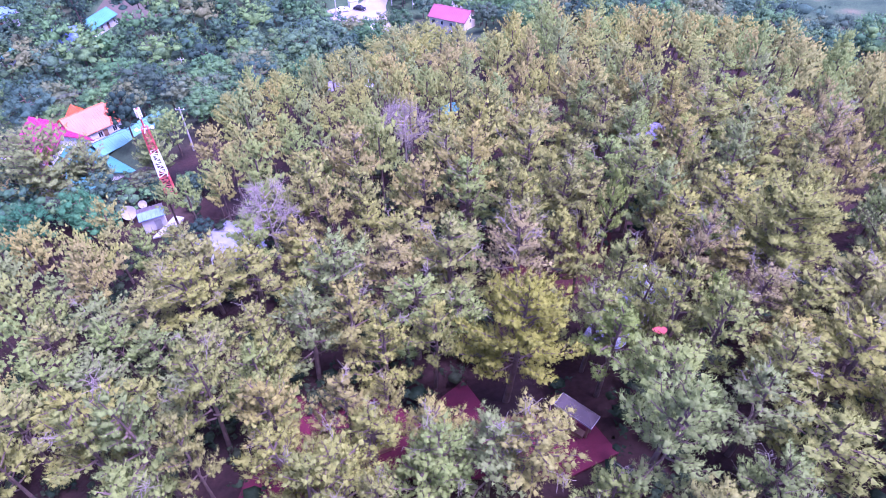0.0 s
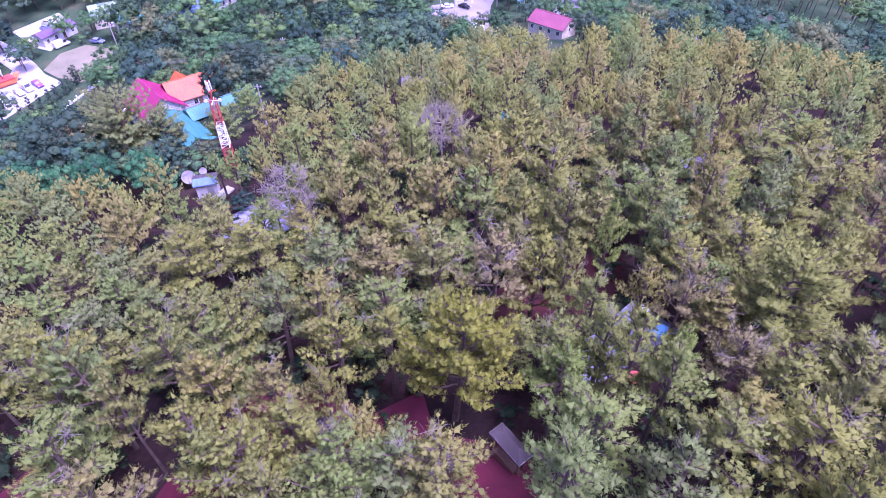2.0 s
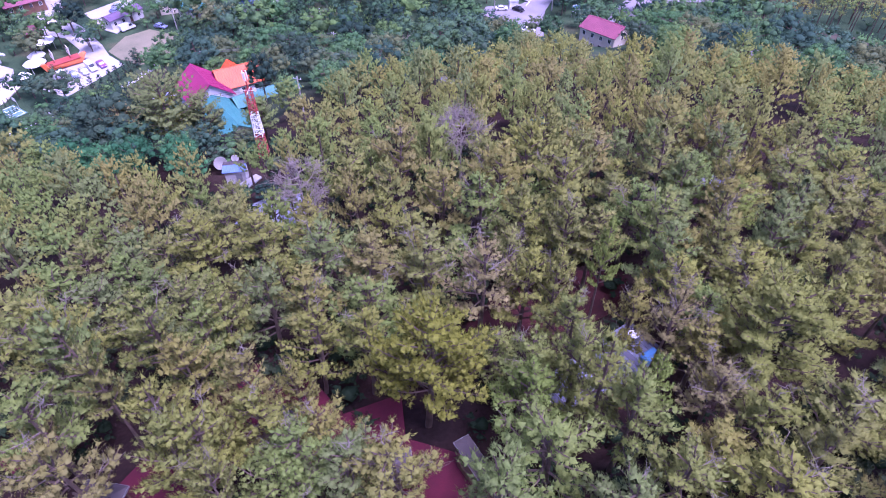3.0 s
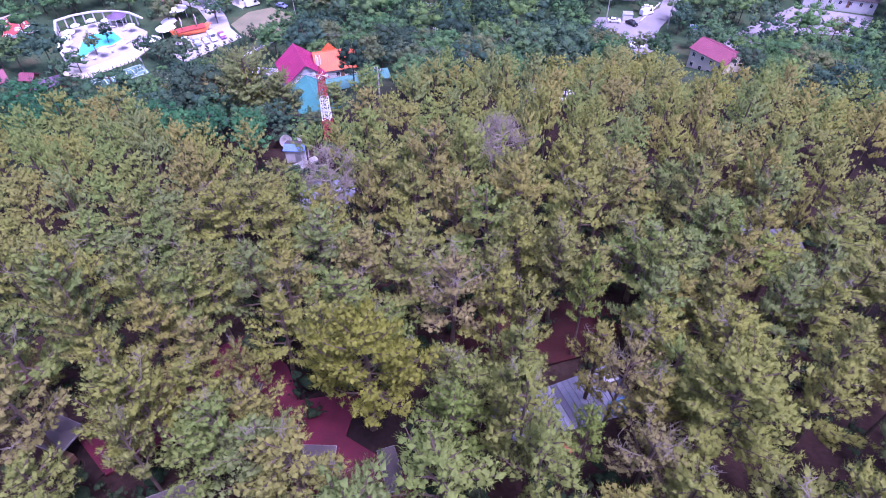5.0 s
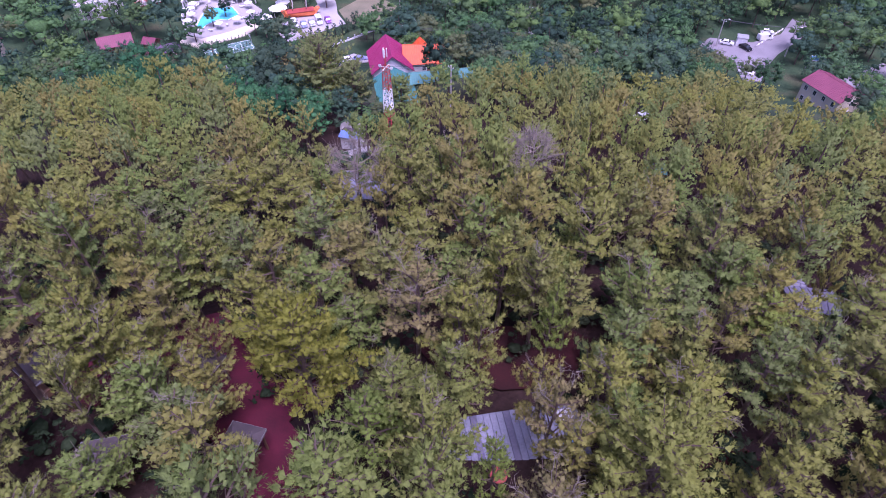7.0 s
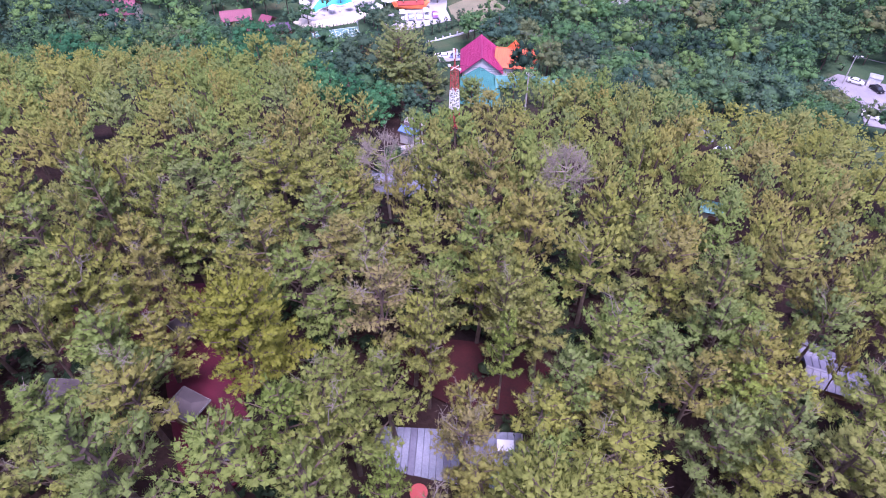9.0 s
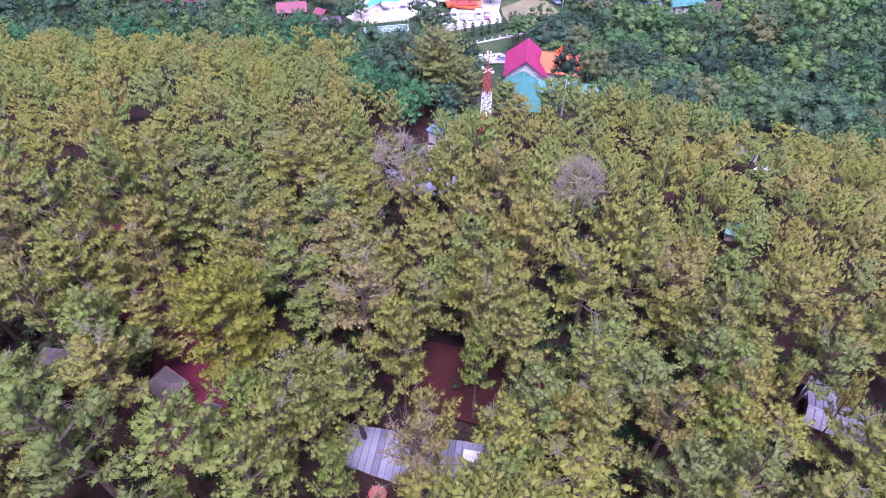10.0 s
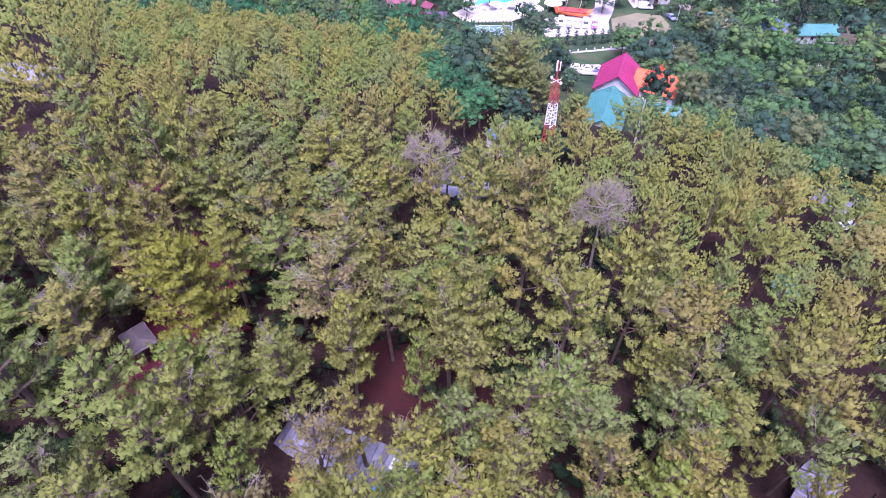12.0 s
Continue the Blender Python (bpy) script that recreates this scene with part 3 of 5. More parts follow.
gable_house("garden_hut", (-169.5, 136.5, -43), 40, 4.5, 3.5, 2.5, 3.8, TIMBER, WINE_ROOF, "small garden hut with a red roof", "hut", over=0.4, windows=False)
gable_house("shop", (-150.5, 155, -43), 76, 12, 4.5, 3.0, 3.9, WHITE_WALL, PURPLE_ROOF, "white shop with a plum-coloured roof", "shop", over=0.4)
gable_house("house", (-141, 168, -43), 40, 8, 6, 4.2, 6.6, CREAM_WALL, GREEN_ROOF, "ochre house with a green-grey roof", over=0.4)
gable_house("house", (-131, 168, -43), 10, 10, 6, 3.0, 4.2, WHITE_WALL, TEAL_ROOF, "low white house with a pale teal roof", over=0.4)
gable_house("house", (-112, 190, -43), 75, 12, 6, 3.0, 4.8, WHITE_WALL, TEAL_ROOF, "white house with a blue-green roof", over=0.5)
gable_house("house", (-115, 178, -43), 20, 7, 6, 3.4, 6.2, WHITE_WALL, BLUE_ROOF, "white cottage with a steep blue roof", over=0.4)
gable_house("house", (-146, 195, -43), 10, 12, 7, 3.4, 5.2, WHITE_WALL, BLUE_ROOF, "pale house with a blue metal roof", over=0.5)
gable_house("garden_hut", (-160.2, 78.6, -42.9), 30, 3.6, 3.6, 2.3, 3.4, TIMBER, WINE_ROOF, "little red-roofed garden hut beside the lodge", "hut", over=0.4, windows=False)


def flat_hotel():
    h = thing("hotel_wing", pose(-201.5, 79.5, -42.9, 0, 0, 79), "pale flat-roofed hotel wing with a white parapet", "building")
    part("wall", boxed((14, 18, 5.0), (0, 0, 2.4)), WHITE_WALL, h)
    part("roof", boxed((13.4, 17.4, 0.2), (0, 0, 5.0)), PAVING, h)
    for x, y, w, d in ((0, -8.9, 14.2, 0.3), (0, 8.9, 14.2, 0.3), (-6.95, 0, 0.3, 17.5), (6.95, 0, 0.3, 17.5)):
        part("parapet", boxed((w, d, 0.8), (x, y, 5.3)), WHITE_PAINT, h)
    for k in range(4):
        window(h, (-5.1 + 3.4 * k, -9.03, 2.6), (0, 0, 0), 1.6, 1.7)
    deck = thing("sun_deck", pose(-199.5, 95.5, -42.8, 0, 0, 79), "red sun deck with a white rail", "deck")
    part("floor", boxed((12, 17, 0.3), (0, 0, 0.15)), RED_PAINT, deck)
    for y in (-8.4, 8.4):
        part("rail", boxed((12, 0.2, 0.9), (0, y, 0.75)), WHITE_PAINT, deck)
    seat = thing("deck_table", pose(-194, 92, -42.5), "white garden table with benches on the red deck", "table", "tables on the deck")
    part("tabletop", boxed((1.5, 0.8, 0.08), (0, 0, 0.75), (0, 0, 0), 0.02), WHITE_PAINT, seat)
    for sy in (-0.75, 0.75):
        part("bench", boxed((1.5, 0.35, 0.45), (0, sy, 0.22), (0, 0, 0), 0.02), WHITE_PAINT, seat)
    part("pedestal", boxed((0.3, 0.3, 0.72), (0, 0, 0.36)), WHITE_PAINT, seat)
    for k, (x, y) in enumerate(((-192.5, 95.5), (-196, 96.5), (-197.5, 91.5), (-201, 95), (-199, 99.5), (-194.5, 99), (-203.5, 91), (-204, 98.5))):
        copy_thing(seat, pose(x, y, -42.5, 0, 0, 40 * k))


flat_hotel()
gable_house("shed", (89, 166, -38.5), 60, 7, 5, 3.0, 4.2, WHITE_WALL, SLAB, "pale shed among the trees", "shed", over=0.3)
gable_house("shed", (-64, -8, -6.0), 60, 8, 5, 2.8, 3.4, WHITE_WALL, SLAB, "white-roofed shed half hidden by pines", "shed", over=0.3, windows=False)
gable_house("shed", (-24, 118, -25.0), 30, 5, 3.5, 2.4, 3.2, WHITE_WALL, LILAC_SHEET, "small pale shed among the pines", "shed", over=0.3, windows=False)
gable_house("shed", (0.6, 85.2, -10.6), 40, 2.4, 2.0, 2.2, 2.7, WHITE_WALL, TEAL_ROOF, "small hut with a teal roof among the pines", "hut", over=0.3, windows=False)


def kiosk(at, turn, w, d, label, roof=GREY_ROOF):
    """A low pavilion with a shallow hipped roof and dark open sides."""
    k = thing("pavilion", pose(*at, 0, 0, turn), label, "pavilion", "pavilions under the pines")
    bm = bmesh.new()
    box(bm, (w, d, 0.18), (0, 0, 2.6))
    part("fascia", bm, GREY_STEEL, k)
    bm = bmesh.new()
    b4 = [bm.verts.new((x * w / 2 * 0.99, y * d / 2 * 0.99, 2.69)) for x, y in ((-1, -1), (1, -1), (1, 1), (-1, 1))]
    r2 = [bm.verts.new((-w / 4, 0, 3.25)), bm.verts.new((w / 4, 0, 3.25))]
    for f in ((b4[0], b4[1], r2[1], r2[0]), (b4[1], b4[2], r2[1]), (b4[2], b4[3], r2[0], r2[1]), (b4[3], b4[0], r2[0]), (b4[3], b4[2], b4[1], b4[0])):
        bm.faces.new(f)
    part("roof", bm, roof, k)
    for x in (-1, 1):
        for y in (-1, 1):
            part("post", boxed((0.14, 0.14, 3.2), (x * (w / 2 - 0.3), y * (d / 2 - 0.3), 1.0)), TIMBER, k)
    part("counter", boxed((w * 0.7, 0.5, 1.0), (0, -d / 4, 0.5)), TIMBER, k)
    return k


def on_ground(x, y, up=0.0):
    return (x, y, ground_z(x, y) + up)


# crimson paved yards under the pines with their pavilions
sheet("paved_yard", [(-15, 13), (-9, 12), (-7, 19), (-2, 18.5), (8, 17.5), (11.5, 19), (10, 22.5), (3.5, 23), (1.5, 27), (-2, 24), (-6, 26.5), (-12.5, 27.5), (-14.5, 22)], BRICK_RED, "crimson paved yard under the pines", "yard", over=0.05, step=2.0)
sheet("paved_yard", [(-28, 13), (-24, 12.5), (-23.5, 16.5), (-27, 17)], BRICK_RED, "small crimson paved patch under the pines", "yard", over=0.05, step=2.0)
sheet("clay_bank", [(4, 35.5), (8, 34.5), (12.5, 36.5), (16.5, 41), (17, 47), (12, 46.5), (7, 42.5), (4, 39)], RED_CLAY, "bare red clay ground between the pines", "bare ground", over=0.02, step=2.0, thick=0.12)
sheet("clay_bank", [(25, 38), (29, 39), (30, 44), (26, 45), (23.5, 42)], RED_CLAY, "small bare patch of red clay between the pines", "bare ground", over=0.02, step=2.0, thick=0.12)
kiosk(on_ground(-5.0, 21.4), 20, 2.5, 2.0, "grey-roofed pavilion on the crimson yard")
kiosk(on_ground(4.2, 19.5), 30, 2.5, 2.0, "small grey-roofed pavilion beside the crimson yard")
kiosk(on_ground(8.9, 21.4), -40, 2.9, 1.15, "long low pavilion with a grey-mauve roof")
kiosk(on_ground(-13.5, 12.0), 10, 3.0, 2.4, "grey-roofed pavilion at the edge of the yard")
kiosk(on_ground(-1.0, 12.5), 55, 3.2, 2.6, "grey-mauve roofed pavilion under the pines")


def terrace():
    t = thing("terrace", pose(16.8, 32.8, ground_z(16.8, 32.8) + 0.1, 0, 0, 54), "pale lilac boarded terrace under the pines", "terrace")
    for i in range(21):
        part("plank", boxed((0.475, 6.0, 0.3), (-4.95 + 0.495 * i, 0.0, 0.006 * (i * 7 % 3)), (0, 0, 0), 0.02), SLAB if i % 5 else LILAC_SHEET, t)
    part("base", boxed((10.6, 6.1, 0.9), (0, 0, -0.56)), CONCRETE, t)
    table = thing("round_table", pose(17.4, 30.2, ground_z(16.8, 32.8) + 0.25), "small round dark red table on the terrace", "table")
    part("tabletop", rod(bmesh.new(), (0, 0, 0.7), (0, 0, 0.75), 0.6, 0.6, 16), RED_PAINT, table)
    part("leg", rod(bmesh.new(), (0, 0, 0), (0, 0, 0.7), 0.06, None, 8), GREY_STEEL, table)
    tarp = thing("tarpaulin", pose(19.4, 35.4, ground_z(16.8, 32.8) + 0.25, 0, 0, 54), "blue tarpaulin thrown over a low stack", "tarpaulin")
    part("cover", boxed((1.6, 1.0, 0.6), (0, 0, 0.3), (0, 0, 0), 0.15), BLUE_TARP, tarp)
    sk = thing("storage_box", pose(17.9, 36.9, ground_z(16.8, 32.8) + 0.25, 0, 0, 54), "pale grey storage box", "box")
    part("body", boxed((1.1, 0.8, 0.8), (0, 0, 0.4), (0, 0, 0), 0.03), SLAB, sk)
    part("lid", boxed((1.16, 0.86, 0.08), (0, 0, 0.85), (0, 0, 0), 0.02), PALE_WALL, sk)


terrace()
gable_house("hut", (26.2, 66.4, -2.7), 35, 4.4, 2.8, 2.2, 2.6, TIMBER, LILAC_SHEET, "small hut with a pale flat sheet roof", "hut", over=0.25, windows=False)
gable_house("hut", (23.8, 67.8, -3.1), 20, 2.4, 2.2, 2.0, 2.5, TIMBER, LILAC_SHEET, "little white-roofed store among the pines", "hut", over=0.2, windows=False)
sheet("clearing", [(-31.5, 50), (-25, 49), (-21.5, 52.5), (-24, 58), (-29.5, 61), (-33, 55)], SLAB, "pale gravelled clearing among the pines", "clearing", over=0.06, step=2)


def equipment_hut():
    h = thing("equipment_hut", pose(-40.8, 63.4, ground_z(-40.8, 63.4), 0, 0, 28), "white equipment hut with a bright blue sheet roof", "hut")
    part("wall", boxed((3.0, 2.3, 3.2), (0, 0, 0.9)), WHITE_WALL, h)
    o = part("roof_slope", ribbed(3.5, 1.5), BLUE_ROOF, h)
    o.matrix_basis = pose(0, -0.68, 2.7, 14)
    o = part("roof_slope", ribbed(3.5, 1.5, 0.4), GREY_ROOF, h)
    o.matrix_basis = pose(0, 0.74, 2.7, -14)
    part("door", boxed((0.9, 0.08, 2.0), (0.5, -1.19, 0.95)), GREY_STEEL, h)
    sheet("yard", [(-39.6, 59.5), (-36.8, 59.8), (-36.8, 64), (-38.6, 65)], CONCRETE, "pale rubble yard beside the equipment hut", "yard", over=0.06, step=2)

    def dish(at, r, turn, label):
        d = thing("satellite_dish", pose(*at, 0, 0, turn), label, "satellite dish", "dishes by the mast")
        bm = bmesh.new()
        rings = 5
        rows = []
        for i in range(rings + 1):
            q = i / rings * r + 0.001
            rows.append([bm.verts.new((q * math.cos(a * math.pi / 10), q * math.sin(a * math.pi / 10), 0.28 * q * q / r)) for a in range(20)])
        for i in range(rings):
            for a in range(20):
                bm.faces.new((rows[i][a], rows[i][(a + 1) % 20], rows[i + 1][(a + 1) % 20], rows[i + 1][a]))
        bmesh.ops.solidify(bm, geom=bm.faces[:], thickness=0.05)
        o = part("reflector", bm, CONCRETE, d)
        o.matrix_basis = pose(0, 0, 1.9, 48)
        part("feed_arm", rod(bmesh.new(), (0, -r * 0.9, 0.25 * r), (0, 0, r * 0.8), 0.04), GREY_STEEL, o)
        part("post", rod(bmesh.new(), (0, 0.2, -0.6), (0, 0.2, 1.8), 0.1, None, 8), GREY_STEEL, d)
        return d
    dish((-45.6, 65.9, ground_z(-45.6, 65.9)), 1.05, 33, "large pale satellite dish on a steel post")
    dish((-44.4, 68.0, ground_z(-44.4, 68.0)), 0.6, 38, "smaller pale satellite dish on a steel post")


equipment_hut()


def lattice_mast():
    base = ground_z(-42.3, 72.8)
    m = thing("lattice_mast", pose(-42.3, 72.8, base, 0, 0, 20), "red and white steel lattice mast with two white antenna panels", "mast")
    top, n = -3.6 - base, 9
    w = lambda z: 0.72 - 0.3 * z / top
    paints = [RED_PAINT] * 3 + [WHITE_PAINT] * 3 + [RED_PAINT] * 3
    quad = ((-1, -1), (1, -1), (1, 1), (-1, 1))
    for s in range(n):
        z0, z1 = top * s / n, top * (s + 1) / n
        ring = bmesh.new()
        for k in range(4):
            (ax, ay), (bx, by) = quad[k], quad[(k + 1) % 4]
            rod(ring, (ax * w(z1), ay * w(z1), z1), (bx * w(z1), by * w(z1), z1), 0.05, None, 4)
        sec = part("mast_section", ring, paints[s], m)
        for k in range(4):
            (ax, ay), (bx, by) = quad[k], quad[(k + 1) % 4]
            part("leg", rod(bmesh.new(), (ax * w(z0), ay * w(z0), z0 - (0.5 if s == 0 else 0)), (ax * w(z1), ay * w(z1), z1), 0.075, None, 5), paints[s], sec)
            zm = (z0 + z1) / 2
            br = bmesh.new()
            rod(br, (ax * w(z0), ay * w(z0), z0), (bx * w(zm), by * w(zm), zm), 0.05, None, 4)
            rod(br, (bx * w(zm), by * w(zm), zm), (ax * w(z1), ay * w(z1), z1), 0.05, None, 4)
            rod(br, (ax * w(zm), ay * w(zm), zm), (bx * w(zm), by * w(zm), zm), 0.04, None, 4)
            part("brace", br, paints[s], sec)
    part("pole", rod(bmesh.new(), (0, 0, top), (0, 0, top + 3.1), 0.14, 0.1, 8), RED_PAINT, m)
    part("cross_arm", rod(bmesh.new(), (-1.1, 0, top - 0.2), (1.1, 0, top - 0.2), 0.06), WHITE_PAINT, m)
    part("cross_arm", rod(bmesh.new(), (0, -1.1, top - 0.2), (0, 1.1, top - 0.2), 0.06), WHITE_PAINT, m)
    for a in (40, 160, 280):
        c, s = math.cos(radians(a)), math.sin(radians(a))
        part("antenna_panel", boxed((0.28, 0.16, 1.5), (0.32 * c, 0.32 * s, top + 2.3), (0, 0, a + 90), 0.05), WHITE_PAINT, m, "white antenna panel")
    for x in (-1.05, 1.05):
        part("small_dish", rod(bmesh.new(), (x, -0.1, top - 0.1), (x, 0.12, top - 0.1), 0.28, 0.2, 10), WHITE_PAINT, m)


lattice_mast()


# ---- poles and wires ----
def street_pole(x, y, h, label, lean=0.0, lamp=False):
    p = thing("utility_pole", pose(*on_ground(x, y), 0, lean, 0), label, "pole", "poles in the valley")
    part("shaft", rod(bmesh.new(), (0, 0, -0.5), (0, 0, h), 0.2, 0.12, 8), CONCRETE, p)
    part("cross_arm", boxed((1.6, 0.1, 0.1), (0, 0, h - 0.5)), GREY_STEEL, p)
    for k in (-0.7, 0, 0.7):
        part("insulator", rod(bmesh.new(), (k, 0, h - 0.45), (k, 0, h - 0.2), 0.05), WHITE_PAINT, p)
    if lamp:
        part("lamp_arm", rod(bmesh.new(), (0, 0, h - 0.1), (1.2, 0, h + 0.4), 0.04), GREY_STEEL, p)
        part("lamp_head", boxed((0.6, 0.25, 0.15), (1.4, 0, h + 0.4), (0, 0, 0), 0.04), WHITE_PAINT, p)
    return p


POLES = [(-36, 200, 8.5), (-18, 208, 9), (-124, 149, 10), (-99, 128, 9), (-101, 134, 9), (-112, 82, 9), (-46, 92, 9), (-84, 168, 8), (-70, 150, 8)]
for i, (x, y, h) in enumerate(POLES):
    street_pole(x, y, h, "weathered concrete utility pole with cross arm", lamp=i in (0, 1, 2))


def wires(a, b, n, sag, label):
    t = thing("overhead_wires", pose(0, 0, 0), label, "wires")
    a, b = Vector(a), Vector(b)
    side = (b - a).cross(Vector((0, 0, 1))).normalized()
    for i in range(n):
        off = side * (0.5 * (i - (n - 1) / 2)) + Vector((0, 0, 0.25 * (i % 2)))
        bm, rows = bmesh.new(), []
        for k in range(13):
            f = k / 12
            p = a.lerp(b, f) + off - Vector((0, 0, 4 * sag * f * (1 - f)))
            rows.append([bm.verts.new(p + side * 0.03 * math.cos(q * 2.0944) + Vector((0, 0, 0.03 * math.sin(q * 2.0944)))) for q in range(3)])
        for p, r in zip(rows, rows[1:]):
            for q in range(3):
                bm.faces.new((p[q], p[(q + 1) % 3], r[(q + 1) % 3], r[q]))
        part("wire", bm, CABLE, t)


wires((-46, 92, ground_z(-46, 92) + 8.7), (-112, 82, ground_z(-112, 82) + 8.7), 3, 1.2, "three slack black overhead wires")
wires((-43.5, 71, -11.5), (-112, 82, ground_z(-112, 82) + 8.2), 5, 2.0, "five slack overhead wires that run down the slope")
wires((-99, 128, ground_z(-99, 128) + 8.5), (-70, 150, ground_z(-70, 150) + 7.5), 4, 0.8, "four overhead wires above the houses")
wires((-99, 128, ground_z(-99, 128) + 8.5), (-112, 82, ground_z(-112, 82) + 8.5), 4, 0.8, "four overhead wires beside the car park")
wires((-36, 200, -34.6), (-18, 208, -34.2), 2, 0.3, "two overhead wires across the street")


def hoarding(x, y):
    s = thing("sign_board", pose(*on_ground(x, y), 0, 0, 35), "blue and white sign board on steel posts", "sign")
    part("panel", boxed((2.6, 0.1, 2.6), (0, 0, 3.0)), PALE_WALL, s)
    part("field", boxed((2.2, 0.04, 1.2), (0, -0.07, 3.5)), BLUE_TARP, s)
    for k in (-1.3, 0, 1.3):
        part("post", rod(bmesh.new(), (k, 0.1, -0.3), (k, 0.1, 4.3), 0.07), GREY_STEEL, s)
    for k in range(3):
        part("bar", boxed((1.6 - 0.3 * k, 0.03, 0.16), (0, -0.07, 2.6 - 0.32 * k)), GREY_ROOF, s)


hoarding(-9.5, 205)


def wayside_shed():
    s = thing("kiosk", pose(-31.0, 206.2, -42.85, 0, 0, 25), "white sheet-metal kiosk beside the street", "kiosk")
    part("body", boxed((3.0, 2.4, 2.6), (0, 0, 1.3), (0, 0, 0), 0.03), WHITE_PAINT, s)
    part("roof", boxed((3.3, 2.7, 0.12), (0, 0, 2.68), (3, 0, 0)), GREY_STEEL, s)
    for k in (-0.5, 0.6):
        part("door", boxed((0.9, 0.06, 2.0), (k, -1.24, 1.05)), PALE_WALL, s)


wayside_shed()


def kerb(x0, y0, x1, y1, n):
    """Kerbstones painted white by turns."""
    d = math.hypot(x1 - x0, y1 - y0)
    turn = math.degrees(math.atan2(y1 - y0, x1 - x0))
    k = thing("kerb", pose(0, 0, 0), "kerbstones painted white by turns along the street", "kerb", kind="structure")
    for i in range(n):
        f = (i + 0.5) / n
        x, y = x0 + (x1 - x0) * f, y0 + (y1 - y0) * f
        part("kerbstone", boxed((d / n * 0.96, 0.3, 0.5), (x, y, ground_z(x, y) + 0.22), (0, 0, turn), 0.03), WHITE_PAINT if i % 2 else CONCRETE, k)


kerb(-27, 208, -26, 226, 16)


# ---- vehicles ----
def wheel(parent, x, y, r=0.32):
    t = part("wheel", rod(bmesh.new(), (x, y - 0.1, r), (x, y + 0.1, r), r, None, 14), TYRE, parent)
    part("rim", rod(bmesh.new(), (x, y - 0.115, r), (x, y + 0.115, r), r * 0.58, None, 10), GREY_STEEL, t)


def car(paint, label, van=False):
    c = thing("car", pose(0, 0, -300), label, "van" if van else "car", "parked cars")
    if van:
        low = [(-2.4, 0.35), (2.45, 0.35), (2.5, 0.75), (2.3, 1.05), (1.55, 1.25), (1.0, 2.05), (-2.35, 2.1), (-2.45, 1.0)]
        body = prism(bmesh.new(), low, -0.93, 0.93)
        cab = [(1.56, 1.28), (1.1, 1.95), (0.5, 1.95), (0.4, 1.28)]
    else:
        low = [(-2.1, 0.3), (2.1, 0.3), (2.15, 0.55), (2.0, 0.78), (1.0, 0.92), (0.45, 1.38), (-1.05, 1.42), (-1.75, 1.0), (-2.1, 0.92), (-2.15, 0.6)]
        body = prism(bmesh.new(), low, -0.86, 0.86)
        cab = [(0.95, 0.94), (0.44, 1.33), (-1.02, 1.36), (-1.62, 0.98)]
    for v in body.verts:
        if v.co.z > 1.0:
            v.co.y *= 0.8 if not van else 0.92
    bmesh.ops.bevel(body, geom=body.edges[:], offset=0.06, segments=2, affect="EDGES")
    part("body", body, paint, c)
    for s in (-1, 1):
        g = prism(bmesh.new(), cab, s * (0.8 if not van else 0.9), s * (0.83 if not van else 0.95))
        part("side_window", g, GLASS, c)
        for x in (-1.3, 1.3) if not van else (-1.5, 1.6):
            wheel(c, x, s * 0.8)
        part("headlight", boxed((0.08, 0.3, 0.14), (2.1 if not van else 2.44, s * 0.6, 0.68), (0, 0, 0), 0.02), WHITE_PAINT, c)
        part("tail_light", boxed((0.06, 0.22, 0.16), (-2.13 if not van else -2.42, s * 0.65, 0.82)), RED_PAINT, c)
    if van:
        part("windscreen", boxed((0.9, 1.5, 0.04), (1.3, 0, 1.66), (0, 56, 0)), GLASS, c)
    else:
        part("windscreen", boxed((0.66, 1.25, 0.03), (0.74, 0, 1.17), (0, 40, 0)), GLASS, c)
        part("rear_window", boxed((0.72, 1.2, 0.03), (-1.42, 0, 1.23), (0, -30, 0)), GLASS, c)
    return c


CARS = {"w": (CAR_WHITE, "white parked car on the paving", False), "s": (CAR_SILVER, "silver-grey parked car on the paving", False), "b": (CAR_BLUE, "blue-grey parked car on the paving", False), "k": (CAR_BLACK, "black parked car on the paving", False), "p": (CAR_VIOLET, "violet parked car on the paving", False), "v": (CAR_WHITE, "white parked delivery van", True)}
SPOTS = [("s", -141.5, 115.2, -25), ("v", -141, 118, -25), ("b", -139.3, 120.3, -25), ("s", -138.3, 122.8, -25), ("v", -137.8, 125.3, -25), ("p", -136.4, 127.9, -25),
         ("w", -34.2, 203.2, 20), ("k", -28.6, 204.2, -20), ("v", -27.2, 214.6, 60), ("w", -28.6, 219.4, 30), ("w", -21.5, 188.5, 15),
         ("w", -108.5, 110, 60), ("w", -107.3, 113, 60), ("b", -105, 115.6, 60), ("v", -145.5, 150.5, 70), ("b", -158, 160, 10), ("s", -160, 163.5, 15), ("b", -136, 155, 0), ("w", -15, 112.5, 80)]
made_cars = {}
for key, x, y, turn in SPOTS:
    z = ground_z(x, y) + 0.12
    if key not in made_cars:
        made_cars[key] = car(*CARS[key])
        made_cars[key].matrix_basis = pose(x, y, z, 0, 0, turn)
    else:
        copy_thing(made_cars[key], pose(x, y, z, 0, 0, turn))


